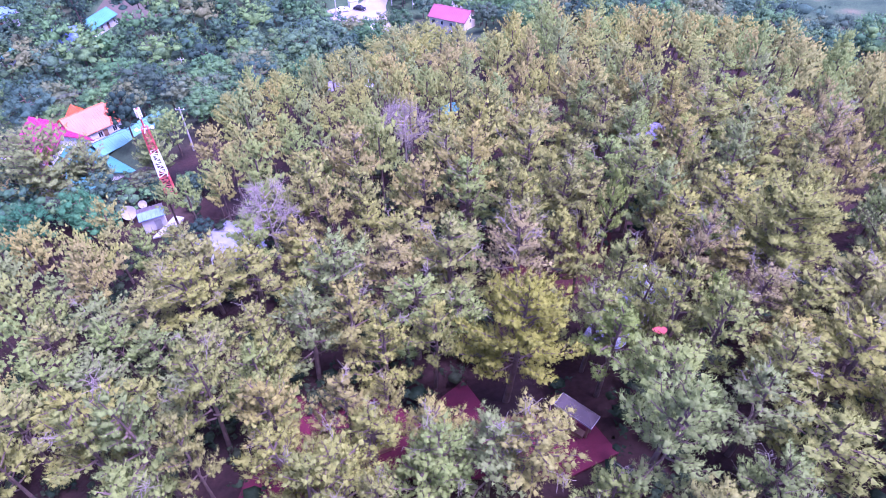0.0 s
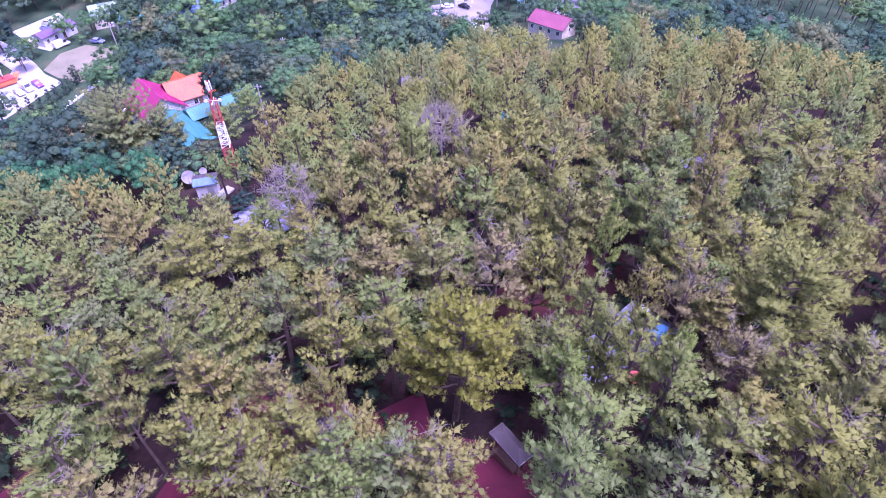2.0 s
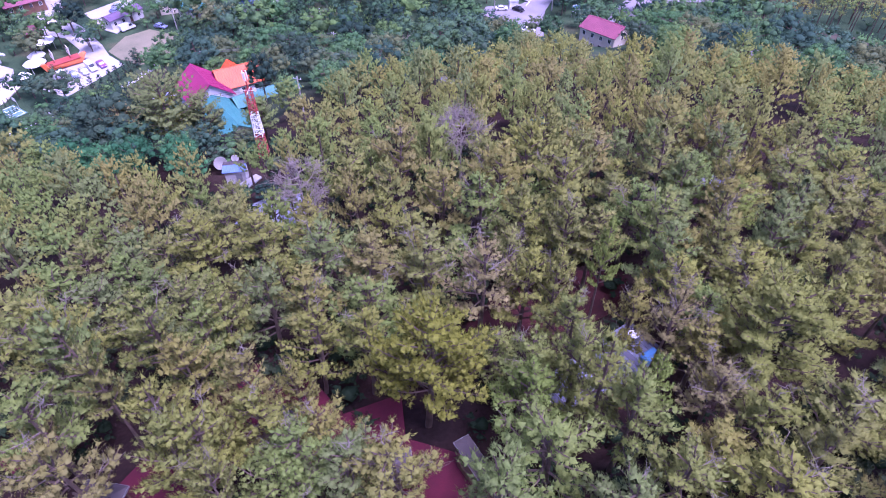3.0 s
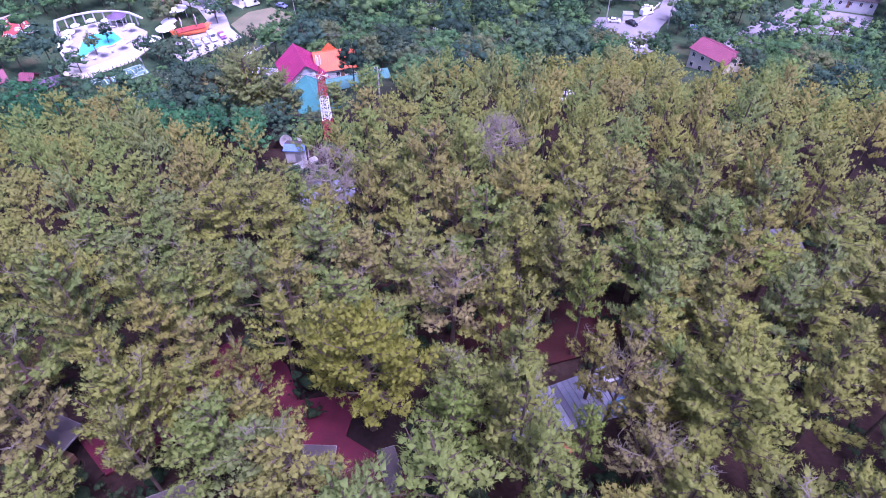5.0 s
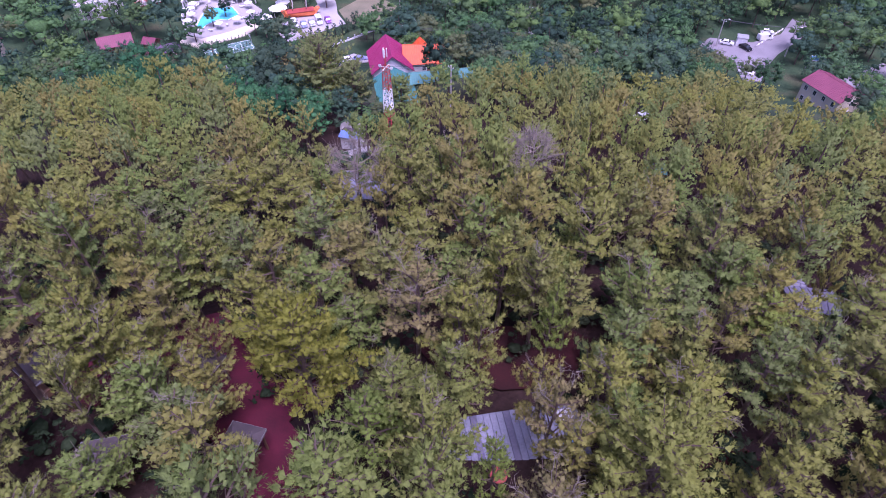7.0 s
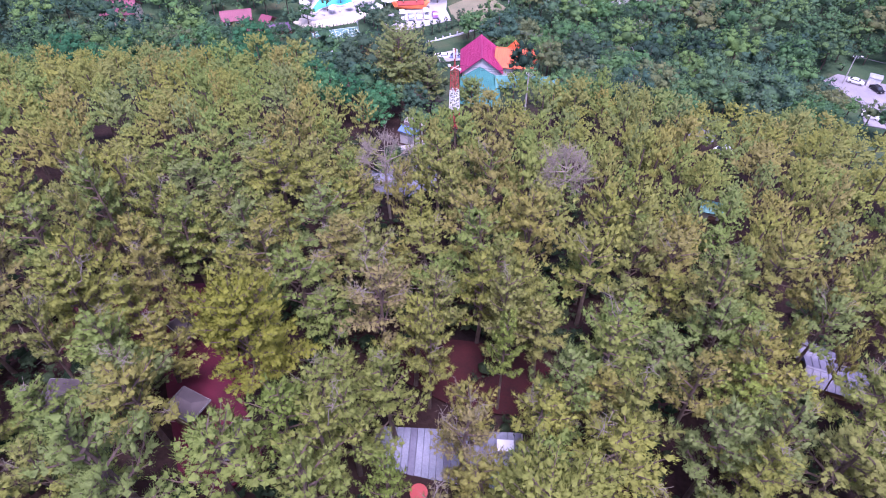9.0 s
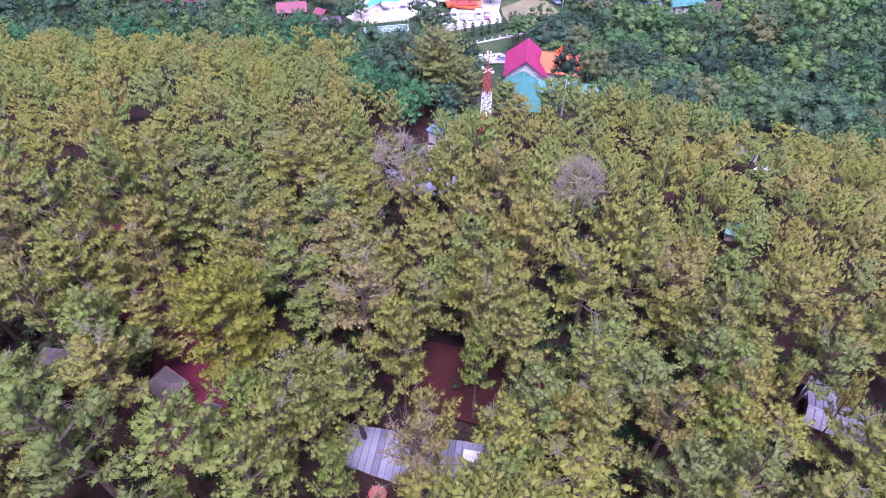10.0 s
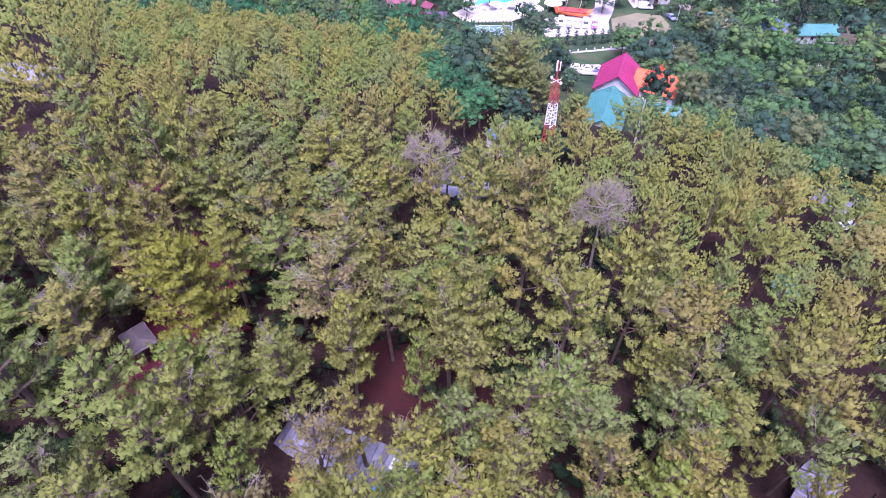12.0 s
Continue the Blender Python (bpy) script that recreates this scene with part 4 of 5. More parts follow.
def play_ship():
    s = thing("play_ship", pose(-146.5, 124.5, VALLEY + 0.1, 0, 0, 62), "orange wooden play ship with white canvas shades", "playground ship")
    hull = bmesh.new()
    prism(hull, [(-5.5, 0.2), (4.5, 0.2), (6.5, 2.2), (5.5, 2.2), (4.5, 1.5), (-4.5, 1.5), (-5.2, 2.6), (-6.5, 2.6)], -1.6, 1.6)
    for v in hull.verts:
        if abs(v.co.x) > 5:
            v.co.y *= 0.45
    bmesh.ops.bevel(hull, geom=hull.edges[:], offset=0.08, segments=1, affect="EDGES")
    part("hull", hull, ORANGE, s)
    part("rail", boxed((9, 3.4, 0.15), (0, 0, 1.75)), RED_PAINT, s)
    for x in (-2.5, 2.0):
        part("mast", rod(bmesh.new(), (x, 0, 1.4), (x, 0, 6.0), 0.12, 0.08), TIMBER, s)
        part("sail", boxed((0.08, 3.0, 2.2), (x + 0.15, 0, 4.2), (0, 8, 0)), CANVAS, s)
    for i, (x, y, r, h) in enumerate(((-152, 119.5, 3.2, 3.6), (-156, 124, 2.6, 3.2), (-150.5, 113.5, 2.2, 2.8), (-160, 131, 3.6, 4.0))):
        t = thing("shade_canopy", pose(x, y, VALLEY + 0.1), "white canvas shade canopy by the playground", "canopy", "canopies by the playground")
        part("canopy", rod(bmesh.new(), (0, 0, h - 1.2), (0, 0, h), r, 0.3, 8), CANVAS, t)
        for k in range(4):
            a = k * math.pi / 2 + 0.4
            part("post", rod(bmesh.new(), (r * 0.8 * math.cos(a), r * 0.8 * math.sin(a), 0), (r * 0.8 * math.cos(a), r * 0.8 * math.sin(a), h - 1.1), 0.06), WHITE_PAINT, t)


play_ship()


# ---- trees ----
def unit(v):
    return v / np.maximum(np.linalg.norm(v, axis=-1, keepdims=True), 1e-6)


PUFF = np.array([(k, (k + 1) % 4, 4) for k in range(4)])


def tuft_cloud(rng, tufts, blades, girth, slim=0.12, skin=(0.62, 0.55, 0.55), tall=1.5, body=0.46):
    """Crown geometry: tufts of (place, axis, way out of the crown), each a rounded uneven brush fringed with short pointed blades.
    Returns corners, triangles, how far out on its shoot each corner sits, and soft normals."""
    p = np.array([t[0] for t in tufts])
    ax = unit(np.array([t[1] for t in tufts]))
    away = unit(np.array([t[2] for t in tufts]))
    k = len(tufts)
    big = girth * rng.uniform(0.65, 1.35, (k, 1))
    e1 = unit(np.cross(ax, rng.normal(size=(k, 3))))
    e2 = np.cross(ax, e1)
    knot = np.zeros((k, 5, 3))
    for q in range(4):
        a = q * 1.5708 + rng.normal(size=(k, 1)) * 0.25
        knot[:, q] = p + ax * big * tall * (rng.normal(size=(k, 1)) * 0.15 - 0.15) + (e1 * np.cos(a) + e2 * np.sin(a)) * big * body * rng.uniform(0.75, 1.25, (k, 1))
    knot[:, 4] = p + ax * big * tall * body * rng.uniform(0.85, 1.2, (k, 1))
    lift, far = np.array((0, 0, skin[1])), away[:, None, :] * skin[2]
    bn = unit(unit(knot - (p - ax * big * 0.2)[:, None, :]) * skin[0] + far + lift)
    bf = (PUFF[None] + np.arange(k)[:, None, None] * 5).reshape(-1, 3)
    # lower corners take some twig brown, so shade is put into the tuft's colour
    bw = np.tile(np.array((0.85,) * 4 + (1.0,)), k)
    # the fringe
    shape, one = (k, blades, 3), (k, blades, 1)
    up, size = ax[:, None, :], big[:, None, :]
    out = unit(rng.normal(size=shape) + up * 0.55)
    o = unit(out * 0.8 + up * 0.8 + rng.normal(size=shape) * 0.22)
    root = p[:, None, :] + (out + up * (out * up).sum(-1, keepdims=True) * (tall - 1)) * size * rng.uniform(0.3, 0.75, one)
    le = size * rng.uniform(0.3, 0.56, one)
    flat = unit(np.cross(o, out * 0.6 + rng.normal(size=shape)))
    wd = le * slim * 2.1 * rng.uniform(0.75, 1.3, one)
    a, b, c = root + flat * wd * 0.5, root - flat * wd * 0.5, root + o * le
    n = unit(out * skin[0] + far + lift + rng.normal(size=shape) * 0.06)
    turn = (np.cross(b - a, c - a) * n).sum(-1, keepdims=True) < 0
    b, c = np.where(turn, c, b), np.where(turn, b, c)
    v = np.stack((a, b, c), axis=2).reshape(-1, 3)
    f = np.arange(len(v)).reshape(-1, 3) + k * 5
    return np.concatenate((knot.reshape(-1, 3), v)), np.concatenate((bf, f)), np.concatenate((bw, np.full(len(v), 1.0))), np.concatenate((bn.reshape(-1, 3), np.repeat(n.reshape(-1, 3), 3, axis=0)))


def cores(rng, lobes, size, tone):
    """The dense dark inside of a leafy crown: an uneven knot in each lobe."""
    k = len(lobes)
    inner = np.zeros((k, 12, 3))
    mid, rad = np.array(lobes)[:, :3], np.array(lobes)[:, 3:] * size
    inner[:, 0], inner[:, 1] = mid + rad * (0, 0, 0.85), mid - rad * (0, 0, 0.6)
    for q in range(5):
        for row, up in ((0, 0.4), (1, -0.25)):
            a = q * 1.2566 + 0.6 * row
            inner[:, 2 + row * 5 + q] = mid + rad * rng.uniform(0.75, 1.2, (k, 1)) * (0.9 * math.cos(a), 0.9 * math.sin(a), up)
    tri = [t for q in range(5) for n in [(q + 1) % 5] for t in ((0, 2 + q, 2 + n), (2 + q, 7 + q, 2 + n), (2 + n, 7 + q, 7 + n), (7 + q, 1, 7 + n))]
    g = (np.array(tri)[None] + np.arange(k)[:, None, None] * 12).reshape(-1, 3)
    nrm = unit(inner - mid[:, None, :] + np.array((0, 0, 0.2)))
    return inner.reshape(-1, 3), g, np.full(k * 12, tone), nrm.reshape(-1, 3)


def merged(one, two):
    return np.concatenate((one[0], two[0])), np.concatenate((one[1], two[1] + len(one[0]))), np.concatenate((one[2], two[2])), np.concatenate((one[3], two[3]))


def pine_frame(rng, height, radius, n, low=0.42, peak=0.62, step=0.42):
    """Limbs and tufts of a pine: rising limbs on the upper trunk that shorten towards the top, with side twigs that end in tufts.
    Returns the limbs and twigs as lines with their radii, the tufts, and a lobe at each limb's end."""
    lines, tufts, lobes = [], [], []
    up = np.array((0.0, 0.0, 1.0))
    for k in range(5):
        at = np.array((rng.uniform(-0.3, 0.3), rng.uniform(-0.3, 0.3), height * 0.96 - 0.22 * k))
        tufts.append((at, up + rng.normal(size=3) * 0.4, up))
    for i in range(n):
        f = (i + 0.5) / n
        reach = radius * ((1.02 - f) ** peak if f > 0.22 else 0.72 + f) * rng.uniform(0.68, 1.2)
        a = i * 2.39996 + rng.uniform(-0.6, 0.6)
        lift = 0.18 + 0.5 * f + rng.uniform(-0.08, 0.12)
        z = height * (low + (0.93 - low) * f) - 0.22 * reach
        way = np.array((math.cos(a), math.sin(a), 0.0))
        side = np.array((-way[1], way[0], 0.0))
        sway = rng.uniform(-0.14, 0.14) * reach

        def at(q):
            return way * reach * q + side * sway * math.sin(3.1 * q) + up * (z + reach * (lift * q + 0.22 * q * q))
        lines.append(([at(0), at(0.4), at(0.75), at(1.0)], 0.075))
        m = max(2, round(reach * 0.75 / step))
        for k in range(m + 1):
            q = 0.28 + 0.72 * k / m
            for s in (-1, 1) if k < m else (0,):
                span = (0.22 + 0.3 * reach * (1.12 - q)) * rng.uniform(0.55, 1.35)
                d = unit(way * rng.uniform(0.5, 1.0) + side * s * rng.uniform(0.5, 1.1) + up * rng.uniform(0.25, 0.8))
                st = at(q)
                en = st + d * span
                lines.append(([st, en], 0.022))
                out = way * 0.6 + up * 0.4 + side * s * 0.4
                tufts.append((en, d * 0.7 + up * 0.75 + rng.normal(size=3) * 0.22, out))
                if span > 0.36 * step / 0.42:
                    tufts.append((st + d * span * rng.uniform(0.3, 0.65) + rng.normal(size=3) * 0.08 * step / 0.42, d * 0.5 + up * 0.9 + rng.normal(size=3) * 0.3, out))
        tip = at(1.0)
        lobes.append((tip[0], tip[1], tip[2], 0.3 * radius))
    return lines, tufts, lobes


def dome_tufts(rng, lobes, puffs, flat=0.95):
    """Leaf sprays over the upper skin of each lobe of a rounded crown."""
    out = []
    for x, y, z, r in lobes:
        d = unit(rng.normal(size=(puffs, 3)))
        d[:, 2] = np.where(d[:, 2] < -0.3, -d[:, 2], d[:, 2])
        c = np.array((x, y, z)) + d * np.array((1, 1, flat)) * r * rng.uniform(0.7, 1.1, (puffs, 1))
        out += [(c[i], d[i] + np.array((0, 0, 0.5)), d[i]) for i in range(puffs)]
    return out


def needle_mesh(name, cloud, material):
    v, f, w, n = cloud
    me = tri_mesh(name, v, f, np.ones(len(f), bool), material)
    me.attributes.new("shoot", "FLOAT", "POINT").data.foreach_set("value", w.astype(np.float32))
    me.attributes.new("custom_normal", "FLOAT_VECTOR", "POINT").data.foreach_set("vector", n.astype(np.float32).ravel())
    return me


def tri_mesh(name, verts, tris, smooth, material):
    me = bpy.data.meshes.new(name)
    k = len(tris)
    me.vertices.add(len(verts))
    me.vertices.foreach_set("co", np.asarray(verts, np.float32).ravel())
    me.loops.add(3 * k)
    me.loops.foreach_set("vertex_index", np.asarray(tris, np.int32).ravel())
    me.polygons.add(k)
    me.polygons.foreach_set("loop_start", np.arange(0, 3 * k, 3, dtype=np.int32))
    me.polygons.foreach_set("use_smooth", np.asarray(smooth, bool))
    me.update(calc_edges=True)
    me.materials.append(material)
    return me


def pine_lobes(rng, height, radius, n, low=0.42, peak=0.62):
    """Lobes of a crown: rising branches on the upper trunk, each with an inner and an outer lobe; they shorten towards the top."""
    lobes = [(rng.uniform(-0.15, 0.15), rng.uniform(-0.15, 0.15), height - radius * 0.12, radius * 0.2)]
    for i in range(n):
        f = (i + 0.5) / n
        reach = radius * ((1.02 - f) ** peak if f > 0.22 else 0.72 + f) * rng.uniform(0.7, 1.18)
        a = i * 2.39996 + rng.uniform(-0.6, 0.6)
        z = height * (low + (0.95 - low) * f)
        for q, lift, lr in ((0.5, -0.06, 0.27), (1.0, 0.2, 0.22)):
            k = rng.uniform(0.8, 1.25) * radius
            lobes.append((reach * q * math.cos(a) + rng.uniform(-0.15, 0.15), reach * q * math.sin(a) + rng.uniform(-0.15, 0.15), z + lift * reach + rng.uniform(-0.2, 0.25), lr * k))
    return lobes


def dome_lobes(rng, height, radius, n):
    """Lobes of a rounded crown: a dense middle and many bulges spread over an uneven dome."""
    mid = height - 0.95 * radius
    lobes = [(0, 0, mid - 0.1 * radius, 0.72 * radius)]
    stretch = rng.uniform(0.8, 1.15, 6)
    for i in range(n):
        up = 1 - 1.7 * (i + 0.5) / n
        a = i * 2.39996 + rng.uniform(-0.35, 0.35)
        q = 0.76 * radius * stretch[int(a / 1.0472) % 6] * rng.uniform(0.85, 1.12)
        s = math.sqrt(1 - up * up)
        lobes.append((q * s * math.cos(a), q * s * math.sin(a), mid + q * up * 0.95, radius * rng.uniform(0.2, 0.33)))
    return lobes


def trunk_mesh(rng, height, lobes, r0, material, twigs=0, bare=False):
    """A bent tapered trunk with a limb to each lobe."""
    bm = bmesh.new()
    bend = [Vector((0, 0, -1.2))]
    lean = Vector((rng.uniform(-0.5, 0.5), rng.uniform(-0.5, 0.5), 0))
    for k in range(1, 6):
        f = k / 5
        bend.append(Vector((lean.x * f * (1 - f) * 2, lean.y * f * (1 - f) * 2, height * 0.94 * f)))
    for k in range(5):
        rod(bm, bend[k], bend[k + 1], r0 * (1 - 0.17 * k), r0 * (1 - 0.17 * (k + 1)), 7)
    for x, y, z, lr in lobes[2::2]:
        zs = max(height * 0.3, z - math.hypot(x, y) * rng.uniform(0.35, 0.75))
        a, b = Vector((0, 0, zs)), Vector((x, y, z))
        m = a.lerp(b, 0.5) + Vector((rng.uniform(-0.2, 0.2), rng.uniform(-0.2, 0.2), -0.15 * lr))
        rod(bm, a, m, r0 * 0.34, r0 * 0.22, 3)
        rod(bm, m, b, r0 * 0.22, r0 * 0.09, 3)
        for k in range(twigs):
            e = b + Vector(rng.normal(size=3)) * lr * (0.9 if bare else 0.7) + Vector((0, 0, lr * 0.3))
            st = m.lerp(b, rng.uniform(0.2, 1))
            kn = st.lerp(e, 0.5) + Vector(rng.normal(size=3)) * lr * 0.15
            q = 1.35 if bare else 1.0
            rod(bm, st, kn, r0 * 0.09 * q, r0 * 0.055 * q, 3)
            rod(bm, kn, e, r0 * 0.055 * q, r0 * 0.02 * q, 3)
            if bare:
                for q in range(2):
                    rod(bm, kn, kn + Vector(rng.normal(size=3)) * lr * 0.5, r0 * 0.055, r0 * 0.02, 3)
    me = bpy.data.meshes.new("trunk")
    bm.to_mesh(me)
    bm.free()
    me.materials.append(material)
    return me


def limb_mesh(rng, height, lines, r0, material):
    """A bent tapered trunk with its limbs and twigs."""
    bm = bmesh.new()
    lean = Vector((rng.uniform(-0.5, 0.5), rng.uniform(-0.5, 0.5), 0))
    bend = [Vector((0, 0, -1.2))] + [Vector((lean.x * k / 5 * (1 - k / 5) * 2, lean.y * k / 5 * (1 - k / 5) * 2, height * 0.19 * k)) for k in range(1, 6)]
    for k in range(5):
        rod(bm, bend[k], bend[k + 1], r0 * (1 - 0.17 * k), r0 * (1 - 0.17 * (k + 1)), 7)
    for pts, r in lines:
        for k in range(len(pts) - 1):
            rod(bm, pts[k], pts[k + 1], r * (1 - 0.25 * k), r * (1 - 0.25 * (k + 1)), 3)
    me = bpy.data.meshes.new("trunk")
    bm.to_mesh(me)
    bm.free()
    me.materials.append(material)
    return me


def dead_branch(rng, x, y, z, lr, parent):
    """A pale bare branch with fine twigs that stands out of the crown."""
    bm = bmesh.new()
    base, tip = Vector((x * 0.35, y * 0.35, z - 0.5)), Vector((x * 1.12, y * 1.12, z + lr * 1.25))
    pts = [base.lerp(tip, k / 4) + Vector(rng.normal(size=3)) * 0.1 for k in range(5)]
    for k in range(4):
        rod(bm, pts[k], pts[k + 1], 0.034 - 0.006 * k, 0.028 - 0.006 * k, 3)
    for q in range(12):
        st = pts[rng.integers(1, 4)].lerp(pts[4], rng.uniform(0, 0.9))
        md = st + Vector(rng.normal(size=3)) * 0.26 + Vector((x * 0.06, y * 0.06, 0.14))
        en = md + Vector(rng.normal(size=3)) * 0.26 + Vector((x * 0.06, y * 0.06, 0.06))
        rod(bm, st, md, 0.013, 0.009, 3)
        rod(bm, md, en, 0.009, 0.005, 3)
    part("dead_branch", bm, DEADWOOD, parent, "bleached dead branch")


def pine_kind(seed, height, radius, n, blades, girth, needles, label, low=0.42, r0=0.2, dead=0, peak=0.62, step=0.35, twigs=True):
    rng = np.random.default_rng(seed)
    lines, tufts, lobes = pine_frame(rng, height, radius, n, low, peak, step)
    t = thing("pine_tree", pose(0, 0, -300), label, "pine", "pines on the slope")
    part("trunk", limb_mesh(rng, height, lines if twigs else [l for l in lines if l[1] > 0.05], r0, BARK), BARK, t)
    part("crown", needle_mesh("crown", tuft_cloud(rng, tufts, blades, girth), needles), needles, t)
    for i in rng.choice(len(lobes), dead, replace=False) if dead else ():
        dead_branch(rng, *lobes[i], t)
    return t


def leafy_kind(name, seed, height, radius, n, puffs, blades, girth, leaves, label, category, group, r0=0.2, low=None):
    """A tree with a dense leafy crown: a rounded dome, or a slim spire where the crown's foot is given."""
    rng = np.random.default_rng(seed)
    lobes = dome_lobes(rng, height, radius, n) if low is None else pine_lobes(rng, height, radius, n, low)
    t = thing(name, pose(0, 0, -300), label, category, group)
    part("trunk", trunk_mesh(rng, height, lobes, r0, BARK), BARK, t)
    cloud = merged(tuft_cloud(rng, dome_tufts(rng, lobes, puffs), blades, girth, 0.2, (0.45, 0.5, 0.7), 1.0, 0.3), cores(rng, lobes, 0.6, 0.75))
    part("crown", needle_mesh("crown", cloud, leaves), leaves, t)
    return t


PINE = "olive-green pine with tufted needles on the hillside"
KINDS = [pine_kind(11 + k, 10.5, 2.7, n, 30, 0.3, NEEDLES, PINE, low, dead=dead)
         for k, (n, low, dead) in enumerate(((20, 0.38, 0), (23, 0.32, 1), (19, 0.42, 0), (21, 0.36, 3), (22, 0.3, 0), (20, 0.4, 4), (19, 0.34, 1)))]
LIGHT_KINDS = [pine_kind(31 + k, 10.5, 3.3, n, 19, 0.39, NEEDLES, PINE, low, dead=dead, peak=0.62, step=0.47, twigs=False)
               for k, (n, low, dead) in enumerate(((19, 0.4, 1), (21, 0.36, 0), (18, 0.44, 2), (19, 0.42, 0), (18, 0.46, 0)))]
KINDS_USED = set()


def plant(kind, x, y, h, r, turn, base_h=10.5, base_r=2.7, label=""):
    m = pose(x, y, ground_z(x, y), random.uniform(-3, 3), random.uniform(-3, 3), turn)
    s = Vector((r / base_r, r / base_r, h / base_h))
    if kind not in KINDS_USED:
        KINDS_USED.add(kind)
        ob = kind
        ob.matrix_basis = m
    else:
        ob = copy_thing(kind, m)
    ob.scale = s
    if label:
        ob["label"] = label
    return ob


PINES_EAST_0a = [(12, 15.9, 14), (5.3, 17.4, 10)]
PINES_EAST_1a = [(13.4, 20.4, 10.6), (11.2, 24.3, 10.1), (15.3, 25.9, 12.9), (10.6, 26.9, 10.1), (14.1, 27.6, 10.8), (12.8, 31.1, 11.7), (5.6, 34, 13), (16.9, 34.8, 10.5), (11.3, 34.8, 11.9), (8.8, 35, 11.9), (14.2, 39.1, 12.3)]
PINES_EAST_2a = [(10.8, 42.2, 12.6), (6.9, 42.3, 11.8), (13.1, 43.7, 11.2), (9.6, 43.7, 12.5), (6.5, 44.5, 12.1), (15.9, 48.8, 10.2), (9.3, 52.3, 12.1), (3.4, 59.6, 12.9)]
PINES_EAST_3a = [(10.7, 61.4, 10.6), (5.3, 62.7, 13.5), (13.5, 90.2, 9.6), (4.4, 104.6, 7.2)]
PINES_MID_0a = [(-12, 11, 12.1), (-3.2, 13.1, 11.5), (-17.6, 13.6, 12.5), (-7.8, 14.6, 11.9), (-6, 15.4, 11.7), (-1.5, 15.7, 8.9), (2.7, 16.6, 9.4), (0.1, 16.9, 10.4), (-9.7, 16.9, 12.3), (-15.6, 17.3, 13.4), (-22.6, 18.5, 13.9), (-4.9, 18.8, 10.3), (-19.7, 19, 14), (-0.5, 19.3, 7.9)]
PINES_MID_1a = [(-6.5, 20.3, 11.5), (-11.5, 20.6, 11.6), (-12.7, 22.2, 10), (-3.7, 22.2, 9.5), (-16.8, 22.6, 13.6), (-13.1, 24.5, 11), (-4.7, 25.9, 10.7), (-12.8, 26.6, 10.9), (-10.8, 29, 12.2), (-7.5, 29.9, 11.8), (-2.3, 30.4, 10.5), (1, 35.5, 11.9), (-9.4, 35.8, 12.3), (-5, 35.9, 11.3), (-23.1, 36.1, 11.5), (-18.2, 38.6, 10.9)]
PINES_MID_1b = [(-13, 39.2, 9.7)]
PINES_MID_2a = [(-23.2, 40.6, 11.1), (-3.3, 43.2, 8.8), (2.3, 46, 12.8), (-2.4, 47.2, 12.1), (2.8, 50.6, 14), (-14.3, 51.7, 13.4), (-0.4, 54.6, 12.9), (-10.3, 55.6, 14), (-7.6, 58.8, 13.8)]
PINES_MID_3a = [(-23, 60, 12.8), (-17, 77.1, 9.9), (-6.5, 77.5, 12.9), (-6.2, 80.4, 13), (-1.2, 85.4, 9), (-21.1, 91, 14), (-18.5, 91.4, 13.1), (-2.8, 100.2, 7.6), (-5.7, 106, 9), (-7.6, 118, 11.1)]
PINES_SLOPE_0a = [(20.3, 15.8, 8.7), (18.1, 18.4, 9.6)]
PINES_SLOPE_1a = [(20.1, 20.6, 9.5), (24.4, 21.4, 9.3), (17.4, 24.2, 11.9), (24.6, 27, 8.7), (18.9, 27.4, 9.4), (22.4, 28.3, 9), (29.4, 28.9, 7.9), (21.5, 32.1, 9.2), (18.9, 32.3, 11.6), (21.8, 36.8, 8), (19.2, 38.3, 10), (24.5, 39.7, 10.2)]
PINES_SLOPE_2a = [(19, 41.2, 11.7), (20.2, 42.7, 9.3), (22.6, 43, 11.2), (18.1, 45.1, 11.6), (26.9, 45.3, 11.6), (29, 46.4, 10.8), (28.4, 49.2, 12), (19.4, 50.2, 9.3), (24.4, 52, 9.5), (30.9, 52.1, 10.8), (34.5, 53.2, 10.9), (24.1, 54.1, 11.6), (19.8, 55.3, 11), (26.1, 55.6, 8.3), (21.4, 57, 9.6), (18, 58.1, 12.7)]
PINES_SLOPE_2b = [(29.7, 59.8, 10.1)]
PINES_SLOPE_3a = [(23.4, 60.3, 10.1), (20.1, 60.8, 8.8), (26.9, 62.9, 10.2), (23.6, 63.5, 10.9), (35.6, 64.4, 9.6), (21.8, 65.9, 12.2), (17.4, 67.2, 12.7), (48.7, 91.8, 7.1), (40.7, 92.8, 6.8), (29.2, 96.8, 6.5), (36.3, 104.2, 7.3), (21, 106.2, 7.6)]
PINES_WEST_0a = [(-63.4, 12.6, 9.5), (-80.1, 19.2, 10.3)]
PINES_WEST_1a = [(-25.1, 21.8, 13.2), (-63.6, 22.4, 8.7), (-32, 22.5, 10.7), (-96.8, 26, 10.1), (-28.2, 27.1, 8.5), (-33.2, 27.3, 9.5), (-54.6, 30.9, 9.9), (-40.4, 33.8, 10.6), (-27.1, 35.5, 9.3), (-32.7, 35.9, 8.2), (-88.9, 37, 11.8)]
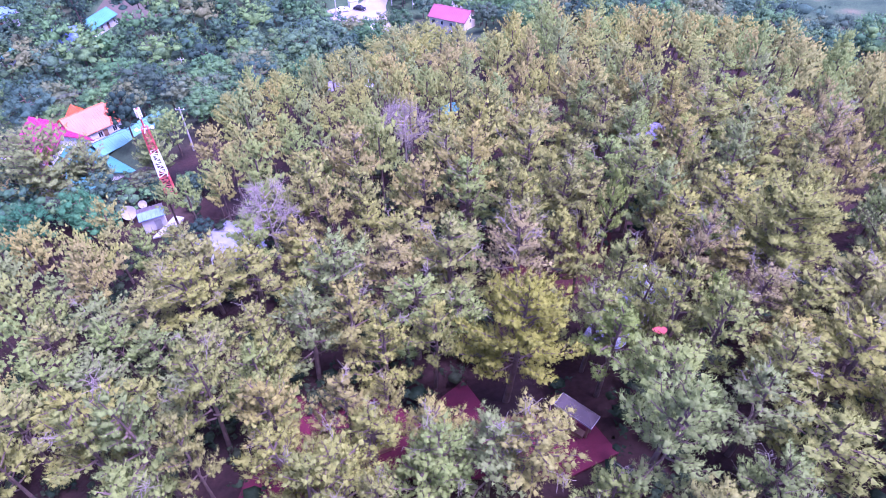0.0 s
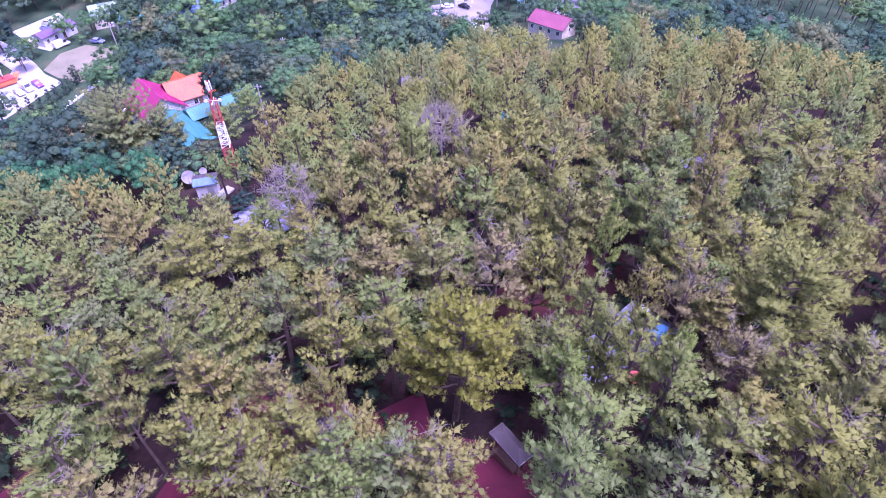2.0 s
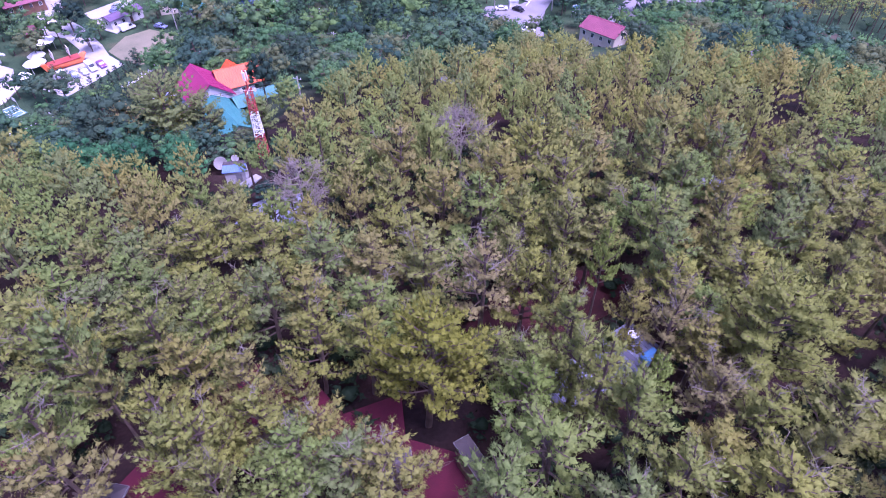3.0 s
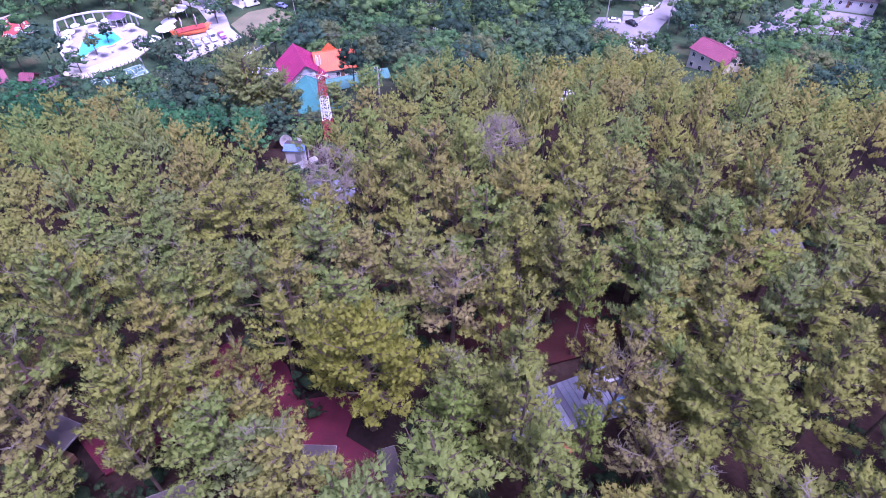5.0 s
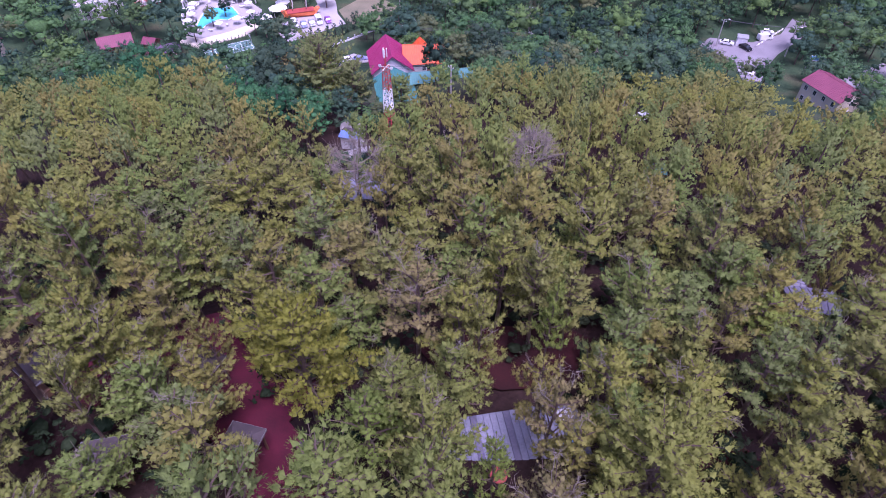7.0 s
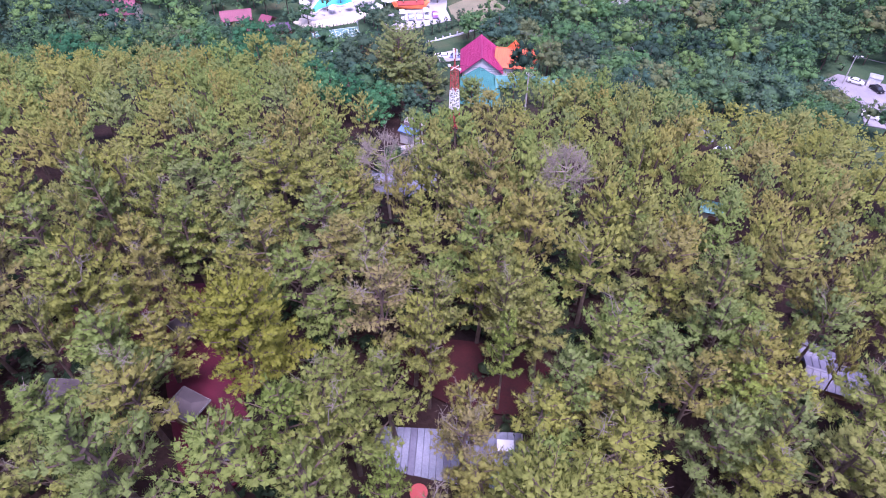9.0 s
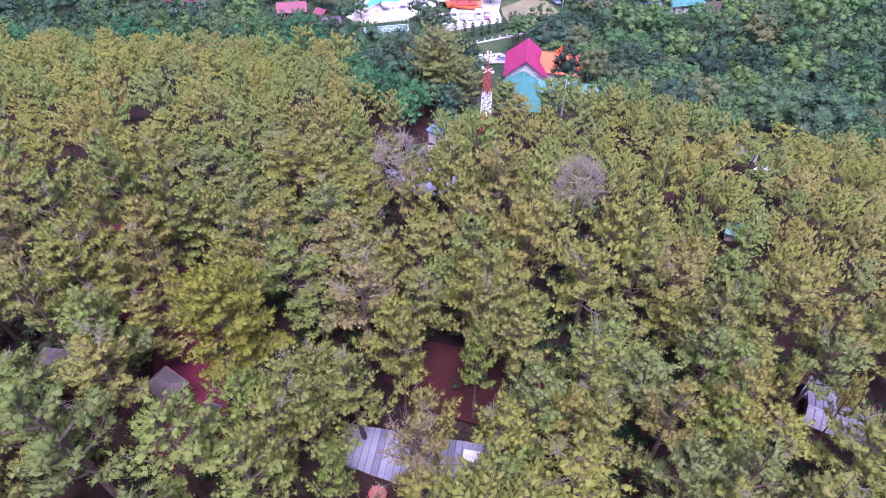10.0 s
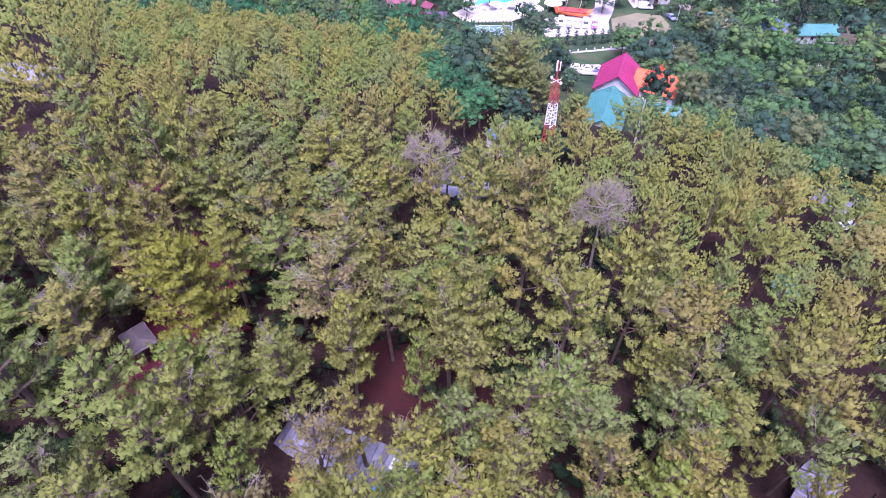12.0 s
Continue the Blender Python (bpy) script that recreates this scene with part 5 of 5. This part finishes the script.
PINES_WEST_2a = [(-37.1, 43.6, 11.8), (-83.4, 44.8, 9.7), (-48.3, 45.2, 9.9), (-38.8, 46.1, 11.3), (-79.3, 48.5, 10.6), (-80.4, 55.9, 11.6)]
PINES_WEST_3a = [(-58.9, 71.9, 13.3), (-45.4, 78.6, 9.3), (-31.3, 82.7, 12.5), (-47.4, 89.9, 9.3), (-33.1, 91.9, 11.8), (-27.1, 92.3, 9.2)]
PLACED_PINES = PINES_EAST_0a + PINES_EAST_1a + PINES_EAST_2a + PINES_EAST_3a + PINES_MID_0a + PINES_MID_1a + PINES_MID_1b + PINES_MID_2a + PINES_MID_3a + PINES_SLOPE_0a + PINES_SLOPE_1a + PINES_SLOPE_2a + PINES_SLOPE_2b + PINES_SLOPE_3a + PINES_WEST_0a + PINES_WEST_1a + PINES_WEST_2a + PINES_WEST_3a


FOREST = [(-150, -70), (-128, 20), (-108, 52), (-84, 66), (-66, 55), (-47, 55), (-38, 62), (-34, 72), (-52, 80), (-52, 98), (-38, 100), (-30, 112), (-24, 128), (-12, 140), (0, 142), (12, 134), (30, 124), (52, 116), (75, 108), (95, 80), (80, -20), (40, -50)]
CLEAR_WEST = [(-64, -8, 5.0), (-57, -6, 3.0), (-60, 95, 6), (-56, 88, 6), (-50, 90, 2.5), (-50, 84, 5), (-48, 96, 4), (-46, 86, 3.0), (-45, 84, 4), (-44, 89, 3.0), (-44, 80, 4), (-43, 67, 3.5), (-42.3, 72.8, 3.0), (-40, 64, 4.0), (-39.5, 79, 2.5)]
CLEAR_MIDWEST = [(-39, 82, 3), (-37, 55, 1.6), (-36, 60, 3.0), (-33, 56.5, 2.4), (-32.5, 65.5, 2.0), (-30, 62, 2.5), (-26.5, 54, 3.4), (-25.7, 14.9, 2.4), (-24, 118, 3.5), (-13, 21, 2.2), (-12, 13.5, 2.6), (-9, 17, 2.5), (-8, 22.5, 2.0), (-4, 20.5, 3.6)]
CLEAR_MIDDLE = [(-1, 15.5, 2.5), (3.5, 20.5, 3.0), (0.6, 85, 1.6), (4, 133, 5), (6.5, 17, 2.0), (8, 127, 6), (9.5, 20.5, 2.2), (9.5, 35.2, 1.5), (11.5, 37.5, 2.6), (13.5, 41, 2.2), (14, 45.5, 1.5), (17, 33, 4.6), (18, 53, 1.6), (25.4, 66.8, 3.2)]
CLEAR_MIDEAST = [(25, 61.5, 2.0), (25.5, 64, 2), (26, 46, 1), (27, 60, 1), (41, 160, 4)]
CLEAR = CLEAR_WEST + CLEAR_MIDWEST + CLEAR_MIDDLE + CLEAR_MIDEAST


def inside(poly, x, y):
    hit = False
    for (x0, y0), (x1, y1) in zip(poly, poly[1:] + poly[:1]):
        if (y0 > y) != (y1 > y) and x < (x1 - x0) * (y - y0) / (y1 - y0) + x0:
            hit = not hit
    return hit


# the golden pine, the fresh green one, rusty ones and the two dead ones stand apart
GOLD_AT, DEAD_AT = (4.6, 24.7, 14.0, 4.3), [(-18.2, 47.3, 12.2, 3.4), (-4.8, 62.4, 12.2, 3.4)]
GREEN_AT = {(17.7, 23.8), (20.6, 22.4)}
BROAD_AT = (25.4, 33.2, 12.2, 4.5)
taken = [(GOLD_AT[0], GOLD_AT[1], 4.0), (BROAD_AT[0], BROAD_AT[1], 3.6)] + [(x, y, 2.2) for x, y, h, r in DEAD_AT]
SLIM = {(5.3, 17.4): 3.4, (2.7, 16.6): 3.2, (12, 15.9): 3.4, (-1.5, 15.7): 3.1, (-6, 15.4): 3.2, (-12, 11): 3.4, (23.4, 60.3): 1.4, (26.9, 62.9): 1.3, (18.9, 32.3): 2.2, (18.9, 27.4): 1.6, (14.2, 39.1): 1.6, (-3.7, 22.2): 1.5, (-3.2, 13.1): 1.9, (11.3, 34.8): 2.0, (-15.6, 17.3): 2.0, (16.9, 34.8): 2.4}
spots = [(-36.5, 61.5, 8.2, 2.2), (-33.4, 60.8, 8.8, 2.4), (-30.6, 63, 9.8, 2.5), (-28.6, 60.5, 9.4, 2.5)]
for x, y, h in PLACED_PINES:
    near = min(math.hypot(x - a, y - b) for a, b, c in PLACED_PINES if (a, b) != (x, y))
    wide = min(max(near * 1.02, 2.85), 3.9)
    if -17 < x < 13 and 9 < y < 28 or 9 < x < 23 and 25 < y < 42:
        wide = min(wide, 2.85)
    spots.append((x, y, h, SLIM.get((x, y), wide)))
    taken.append((x, y, 1.7))

cells = {}
for t in taken:
    cells.setdefault((int(t[0] // 8), int(t[1] // 8)), []).append(t)


def free(x, y, own):
    cx, cy = int(x // 8), int(y // 8)
    for i in (-1, 0, 1):
        for j in (-1, 0, 1):
            for a, b, r in cells.get((cx + i, cy + j), ()):
                if math.hypot(x - a, y - b) < r + own:
                    return False
    return True


def claim(x, y, r):
    cells.setdefault((int(x // 8), int(y // 8)), []).append((x, y, r))


draw = random.Random(5)
for k in range(26000):
    x, y = draw.uniform(-150, 95), draw.uniform(-60, 168)
    far = math.hypot(x - 8, y - 38)
    own = 1.75 if far < 50 else draw.choice((2.0, 2.6)) if far < 80 else draw.choice((2.5, 3.4, 4.0))
    if far > 175 or not inside(FOREST, x, y) or not free(x, y, own) or any(math.hypot(x - a, y - b) < r + max(1.6, own * 0.95) for a, b, r in CLEAR):
        continue
    if -x * 0.3 + (y + 5) < -42:
        continue
    claim(x, y, own)
    spots.append((x, y, draw.uniform(6.5, 12.5) * (0.85 if y > 104 else 1) + (1.2 if own > 3 else 0), own * draw.uniform(1.4, 1.75) * (1 if own < 2.3 else 0.92)))

# the pines of the glade's rim come first
RIM = [(-14, 16), (2, 16), (16, 22), (22, 34), (24, 50), (6, 34), (-12, 32)]
spots.sort(key=lambda s: min(math.hypot(s[0] - a, s[1] - b) for a, b in RIM))
green = pine_kind(71, 10.5, 2.7, 22, 30, 0.29, NEEDLES_GREEN, "fresh green pine on the hillside")
rusty = pine_kind(72, 10.5, 2.7, 18, 28, 0.26, NEEDLES_RUST, "pine with rusty browned needles", dead=5)
gold = pine_kind(73, 13.0, 4.3, 46, 30, 0.33, NEEDLES_GOLD, "large golden-green pine with a broad rounded crown", 0.36, 0.3, peak=0.5)
plant(gold, GOLD_AT[0], GOLD_AT[1], GOLD_AT[2], GOLD_AT[3], 40, 13.0, 4.3)
broad_pine = pine_kind(76, 13.0, 4.3, 44, 30, 0.33, NEEDLES_BROAD, "broad olive-green pine with a spreading crown", 0.34, 0.3, peak=0.42)
plant(broad_pine, BROAD_AT[0], BROAD_AT[1], BROAD_AT[2], BROAD_AT[3], 75, 13.0, 4.3)
BIG_PINES = [(-59, 72, 17, 7.0), (-65.5, 76, 15, 5.6), (-54.5, 75, 12, 4.0), (-68.5, 71, 12, 4.2), (-46, 79, 9, 3.2)]
big_dark = pine_kind(74, 16.0, 5.2, 44, 10, 0.44, NEEDLES_DARK, PINE, 0.34, 0.3, peak=0.4, step=0.6, twigs=False)
big_rusty = pine_kind(75, 16.0, 5.2, 36, 10, 0.42, NEEDLES_RUST, PINE, 0.4, 0.3, peak=0.4, step=0.64, twigs=False)
for x, y, h, r in BIG_PINES:
    plant(big_rusty if x < -68 else big_dark, x, y, h, r, draw.uniform(0, 360), 16.0, 5.2, label="tall browned pine with a wide crown above the houses" if x < -68 else "tall dark pine with a wide crown above the houses")
NEAR_COUNT = 280
for i, (x, y, h, r) in enumerate(spots[:NEAR_COUNT]):
    kinds = KINDS if i < 125 else LIGHT_KINDS
    kind = kinds[draw.randrange(len(kinds))]
    if (x, y) in GREEN_AT:
        kind = green
    elif (x, y) == (18.9, 32.3):
        kind = rusty
    elif draw.random() < 0.012:
        kind = rusty
    elif draw.random() < 0.035:
        kind = green
    plant(kind, x, y, h, r, draw.uniform(0, 360), 10.5, 3.3 if kind in LIGHT_KINDS else 2.7)
plant(KINDS[1], 8.9, 14.2, 7.4, 2.3, 200, 10.5, 2.7)
plant(KINDS[3], 7.2, 11.4, 7.8, 2.3, 80, 10.5, 2.7)
for i, (x, y, h, r) in enumerate(DEAD_AT):
    rng = np.random.default_rng(90 + i)
    t = thing("dead_pine", pose(x, y, ground_z(x, y)), "bare dead pine with bleached tangled branches", "dead tree", "dead pines")
    dead_lobes = pine_lobes(rng, h, r, 18, 0.45 + 0.27 * i, 0.3)
    part("trunk", trunk_mesh(rng, h, dead_lobes, 0.19, DEADWOOD, twigs=30, bare=True), DEADWOOD, t)
    wisps = [(np.array(q[:3]) + rng.normal(size=3) * q[3] * 0.9, rng.normal(size=3) * 0.6 + np.array((0, 0, 1.0)), np.array((0, 0, 1.0))) for q in dead_lobes for k in range(4 - 2 * i)]
    part("withered_crown", needle_mesh("withered_crown", tuft_cloud(rng, wisps, 12, 0.2, 0.12, body=0.2), WITHERED), WITHERED, t, "sparse withered lilac-brown needles")


def joined(name, spots, ranks, rank, base_h, base_r, material, label, category, seed):
    """Far trees as one mesh."""
    rng = np.random.default_rng(seed)
    out, tris, tone, shoot, soft, base = [], [], [], [], [], 0
    for x, y, h, r in spots:
        kinds = ranks[rank(x, y)]
        v, f, n, nr = kinds[rng.integers(len(kinds))]
        a = rng.uniform(0, 6.283)
        c, s = math.cos(a), math.sin(a)
        w = v * np.array((r / base_r, r / base_r, h / base_h))
        out.append(np.stack((w[:, 0] * c - w[:, 1] * s + x, w[:, 0] * s + w[:, 1] * c + y, w[:, 2] + ground_z(x, y)), axis=1))
        tris.append(f + base)
        base += len(v)
        soft.append(np.stack((nr[:, 0] * c - nr[:, 1] * s, nr[:, 0] * s + nr[:, 1] * c, nr[:, 2]), axis=1))
        shoot.append(n)
        tone.append(np.full(len(v), rng.uniform(0, 1)))
    me = needle_mesh(name, (np.concatenate(out), np.concatenate(tris), np.concatenate(shoot), np.concatenate(soft)), material)
    me.attributes.new("tone", "FLOAT", "POINT").data.foreach_set("value", np.concatenate(tone).astype(np.float32))
    ob = part(name, me, material, None)
    return tagged(ob, label, category, kind="stuff")


def stems(name, spots, material, label):
    bm_v, bm_f = [], []
    for x, y, h, r in spots:
        z = ground_z(x, y)
        k = len(bm_v)
        for zz, q in ((z - 0.8, 0.2), (z + h * 0.75, 0.1)):
            bm_v += [(x + q * math.cos(a * 1.2566), y + q * math.sin(a * 1.2566), zz) for a in range(5)]
        bm_f += [(k + a, k + (a + 1) % 5, k + 5 + (a + 1) % 5, k + 5 + a) for a in range(5)]
    me = bpy.data.meshes.new(name)
    me.from_pydata(bm_v, [], bm_f)
    return tagged(part(name, me, material, None), label, "tree trunks", kind="stuff")


far_kinds = [[], []]
for k in range(5):
    rng = np.random.default_rng(200 + k)
    far_kinds[0].append(tuft_cloud(rng, pine_frame(rng, 10.5, 4.2, 21, 0.4, 0.6, 0.54)[1], 4, 0.45, 0.2))
    far_kinds[1].append(tuft_cloud(rng, pine_frame(rng, 10.5, 4.2, 6, 0.42, 0.45, 1.6)[1], 2, 1.0, 0.2))
joined("pine_wood", spots[NEAR_COUNT:], far_kinds, lambda x, y: int(y < x - 3 or y < -8), 10.5, 4.2, NEEDLES_FAR, "olive pine wood that covers the hillside", "pine wood", 7)
stems("pine_wood_trunks", spots[NEAR_COUNT:], BARK, "brown trunks of the pine wood")

# tall pines with bare lower trunks beyond the grass clearing
tall_kinds, tall_spots = [], []
for k in range(4):
    rng = np.random.default_rng(230 + k)
    tall_kinds.append(tuft_cloud(rng, pine_frame(rng, 14.0, 3.6, 9, 0.55, 0.4, 1.0)[1], 6, 0.55, 0.24))
for k in range(400):
    x, y = draw.uniform(48, 116), draw.uniform(208, 268)
    if y < 212 + (x - 48) * 0.12 or not free(x, y, 1.6):
        continue
    tall_spots.append((x, y, draw.uniform(11, 16), draw.uniform(3.2, 4.6)))
    claim(x, y, 1.9)
joined("tall_pine_wood", tall_spots, [tall_kinds], lambda x, y: 0, 14.0, 3.6, NEEDLES_FAR, "dark tall pines beyond the dry clearing", "pine wood", 12)
stems("tall_pine_trunks", tall_spots, BARK, "bare brown trunks of the tall pines")

# broadleaf trees of the valley
BROAD = "dark green broadleaf tree with a dense rounded crown"
BKINDS = [leafy_kind("broadleaf_tree", 300 + k, 9.0, 3.4, 30, 9, 10, 0.42, mat, BROAD, "tree", "broadleaf trees in the valley", 0.22)
          for k, mat in enumerate((LEAVES, LEAVES, LEAVES_DARK, LEAVES, LEAVES_FRESH))]
BROAD_PLACED_NEAR = [(-65.5, 107, 13.5, 3.6), (-68, 59, 10, 4.0), (-61, 58, 9, 3.6), (-55, 59.5, 9.5, 3.6), (-45.5, 59, 8, 3.2), (-50, 63, 8.5, 3.2), (-51, 70, 7.5, 2.8), (-13.5, 178, 9, 4.0), (-8, 216, 14, 7.6), (19, 172, 10, 6.0), (32, 146, 9, 5.6)]
BROAD_PLACED_MID = [(27, 160, 9, 5.8), (38, 166, 9, 5.6), (12, 166, 8, 4.4), (-160, 143, 10, 5.2), (-148.5, 142, 7, 3.0), (-78, 124, 11, 4.5), (-72, 121, 11, 4.4), (-64, 126, 9, 4.2), (-45.5, 134, 11, 5.0), (-58, 128, 9, 4.4), (-52, 142, 9, 4.4)]
BROAD_PLACED_FAR = [(-66, 138, 9, 4.6), (-90, 122, 9, 4.0), (-96, 118, 8, 3.4), (-105, 128, 8, 3.6), (-160, 99.5, 7, 2.6), (-163, 106, 7, 2.4), (-128, 106, 11, 4.8), (-118, 92, 8, 3.6), (-112, 98, 9, 4.0)]
BROAD_PLACED = BROAD_PLACED_NEAR + BROAD_PLACED_MID + BROAD_PLACED_FAR
HOLES_WEST = [(-199, 96, 11), (-200, 79, 12), (-153, 76, 6), (-160, 78.5, 4), (-190, 40, 9), (-181, 43, 7), (-173, 46, 6), (-140, 85, 9), (-134, 116, 9), (-129, 125, 7), (-185, 156, 11), (-172, 146, 9), (-170, 136, 5), (-168, 105, 19), (-165, 70, 8), (-157, 160, 13), (-155, 146, 9), (-146, 195, 8), (-143, 95, 10), (-141, 122, 12), (-141, 168, 6), (-133, 142, 13), (-132, 92, 9), (-131, 168, 6)]
HOLES_MIDWEST = [(-125, 122, 7), (-124, 84, 8), (-118, 116, 10), (-112, 186, 8), (-107, 113, 9), (-105, 208, 16), (-98, 108, 6), (-97, 112, 8), (-84, 109, 9), (-78, 116, 9), (-75, 102, 7), (-74, 93, 7), (-70, 92, 9), (-68, 112, 8), (-66, 80, 6), (-66, 100, 11)]
HOLES_MIDDLE = [(-62, 94, 9), (-60, 82, 5), (-60, 106, 8), (-60, 72, 5), (-56, 87, 7), (-52, 94, 4), (-50, 84, 5), (-46, 80, 4), (-42.3, 72.8, 3), (-42, 66, 5), (-40, 68, 6), (-36, 64, 5), (-34, 190, 7), (-28, 202, 12), (-26, 190, 8), (-23, 222, 8)]
HOLES_MIDEAST = [(-21, 190, 6), (-14, 190, 8), (-14, 197, 4), (-9.5, 202, 4), (-8, 160, 16), (-5, 170, 7), (2, 180, 8), (4, 164, 12), (4, 206, 7), (4, 146, 6), (8, 138, 7), (9, 150, 8), (12, 224, 9), (26, 240, 16), (26, 255, 12), (41, 160, 5)]
HOLES_EAST = [(46, 180, 6), (72, 204, 22), (89, 166, 6)]
HOLES = HOLES_WEST + HOLES_MIDWEST + HOLES_MIDDLE + HOLES_MIDEAST + HOLES_EAST
for x, y, h, r in BROAD_PLACED:
    claim(x, y, r * 0.8)
broad = list(BROAD_PLACED)
far_broad = []
for k in range(30000):
    x, y = draw.uniform(-260, 190), draw.uniform(-90, 330)
    far = math.hypot(x - 15, y - 15)
    if far > 315 or inside(FOREST, x, y) or y < 20 and x > -125:
        continue
    if x > 60 and y < 90 or x > 112 or y > 305:
        continue
    own = draw.choice((2.0, 2.8, 3.8)) if far < 190 else draw.choice((2.6, 3.6, 4.6))
    if any(math.hypot(x - a, y - b) < r + own * 0.7 - 0.7 for a, b, r in HOLES):
        continue
    if not free(x, y, own):
        continue
    claim(x, y, own)
    r = own * draw.uniform(1.3, 1.85)
    (broad if far < 160 and len(broad) < 120 else far_broad).append((x, y, 1.8 * r + draw.uniform(0.8, 2.4), r))
for x, y, h, r in broad:
    plant(BKINDS[2 if x == -65.5 else 4 if x < -40 and y < 66 else draw.randrange(4)], x, y, h, r, draw.uniform(0, 360), 9.0, 3.4)
for x, y, h in ((-35, 57, 2.6), (-36, 66.5, 2.4), (-48, 68, 4.0), (-36.5, 71, 3.4), (-39.5, 74, 3.0), (-44.5, 71.5, 3.0), (-31.5, 57.5, 3.0), (-47, 75, 4.2), (60, 199, 2.6), (66, 207, 3.0), (75, 200, 2.4), (82, 207, 3.2), (90, 196, 2.6), (55, 205, 2.8)):
    plant(BKINDS[draw.randrange(4)], x, y, h, h * 0.62, draw.uniform(0, 360), 9.0, 3.4, "low green shrub near the mast" if y < 100 else "low green shrub on the dry bank")
broad_kinds = [[], [], []]
for k in range(5):
    rng = np.random.default_rng(400 + k)
    for kinds, n, puffs, blades, size, wide in zip(broad_kinds, (22, 13, 4), (6, 5, 3), (5, 4, 3), (0.6, 0.82, 1.2), (0.26, 0.28, 0.3)):
        lobes = dome_lobes(rng, 9.0, 3.4, n)
        kinds.append(merged(tuft_cloud(rng, dome_tufts(rng, lobes, puffs), blades, size, wide, (0.45, 0.5, 0.7), 1.0, 0.32), cores(rng, lobes, 0.6, 0.75)))
low_growth = set()
for k in range(4500):
    x, y = draw.uniform(-215, 105), draw.uniform(60, 290)
    if inside(FOREST, x, y) or x > 60 and y < 110 or not free(x, y, 0.9) or any(math.hypot(x - a, y - b) < r + 0.5 for a, b, r in HOLES):
        continue
    claim(x, y, 1.3)
    r = draw.uniform(1.8, 2.9)
    far_broad.append((x, y, r * 1.5, r))
    low_growth.add((x, y))
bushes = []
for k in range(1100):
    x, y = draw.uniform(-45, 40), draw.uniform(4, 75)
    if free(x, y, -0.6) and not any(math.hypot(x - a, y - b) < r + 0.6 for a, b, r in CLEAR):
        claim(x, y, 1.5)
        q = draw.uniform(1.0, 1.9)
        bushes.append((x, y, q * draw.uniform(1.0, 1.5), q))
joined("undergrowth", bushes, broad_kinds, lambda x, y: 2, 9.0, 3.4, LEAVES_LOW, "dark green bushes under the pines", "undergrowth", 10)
joined("broadleaf_wood", far_broad, broad_kinds, lambda x, y: 2 if (x, y) in low_growth or y > 290 or x > 105 and y < 290 else int(math.hypot(x - 15, y - 15) > 168), 9.0, 3.4, LEAVES_FAR, "mixed green broadleaf wood in the valley", "broadleaf wood", 9)
stems("broadleaf_wood_trunks", far_broad, BARK, "trunks of the valley wood")

# clipped conifers along the drive and the court, a tall poplar, a bare tree by the wires
cyp = leafy_kind("cypress", 500, 4.0, 1.2, 12, 4, 8, 0.24, LEAVES_DARK, "small dark clipped conifer beside the drive", "conifer", "conifers along the drive", 0.08, 0.05)
for k in range(9):
    x, y = -127.5 + 2.2 * math.sin(0.35 * k) + 0.3 * (k % 2), 111.5 + 2.7 * k
    plant(cyp, x, y, draw.uniform(4.4, 6.0), draw.uniform(1.5, 1.9), draw.uniform(0, 360), 4.0, 1.2)
for k in range(15):
    plant(cyp, -146.8 + 4.2 * k / 14 - 1.5, 87.5 + 15.5 * k / 14, draw.uniform(1.6, 2.4), 0.5, 30 * k, 4.0, 1.2, "narrow dark conifer in the hedge by the court")
for k in range(13):
    plant(cyp, -137.6 + 1.0 - 4 * k / 12, 86 + 14.5 * k / 12, draw.uniform(1.2, 1.9), 0.5, 30 * k, 4.0, 1.2, "narrow dark conifer in the hedge by the court")
poplar = leafy_kind("poplar", 510, 15, 2.2, 24, 8, 10, 0.42, LEAVES_DARK, "tall slim dark green poplar", "poplar", "", 0.25, 0.1)
plant(poplar, -112, 183, 23, 3.0, 0, 15, 2.2)
rng = np.random.default_rng(91)
for x, y, h, r in ((-83, 163, 9, 4.2), (-48, 152, 8, 3.0), (-128, 158, 6, 3.2)):
    t = thing("bare_tree", pose(x, y, ground_z(x, y)), "leafless greyish broadleaf tree in the valley", "dead tree", "bare trees in the valley")
    part("trunk", trunk_mesh(rng, h, pine_lobes(rng, h, r, 9, 0.3, 0.4), 0.2, DEADWOOD, twigs=7, bare=True), DEADWOOD, t)
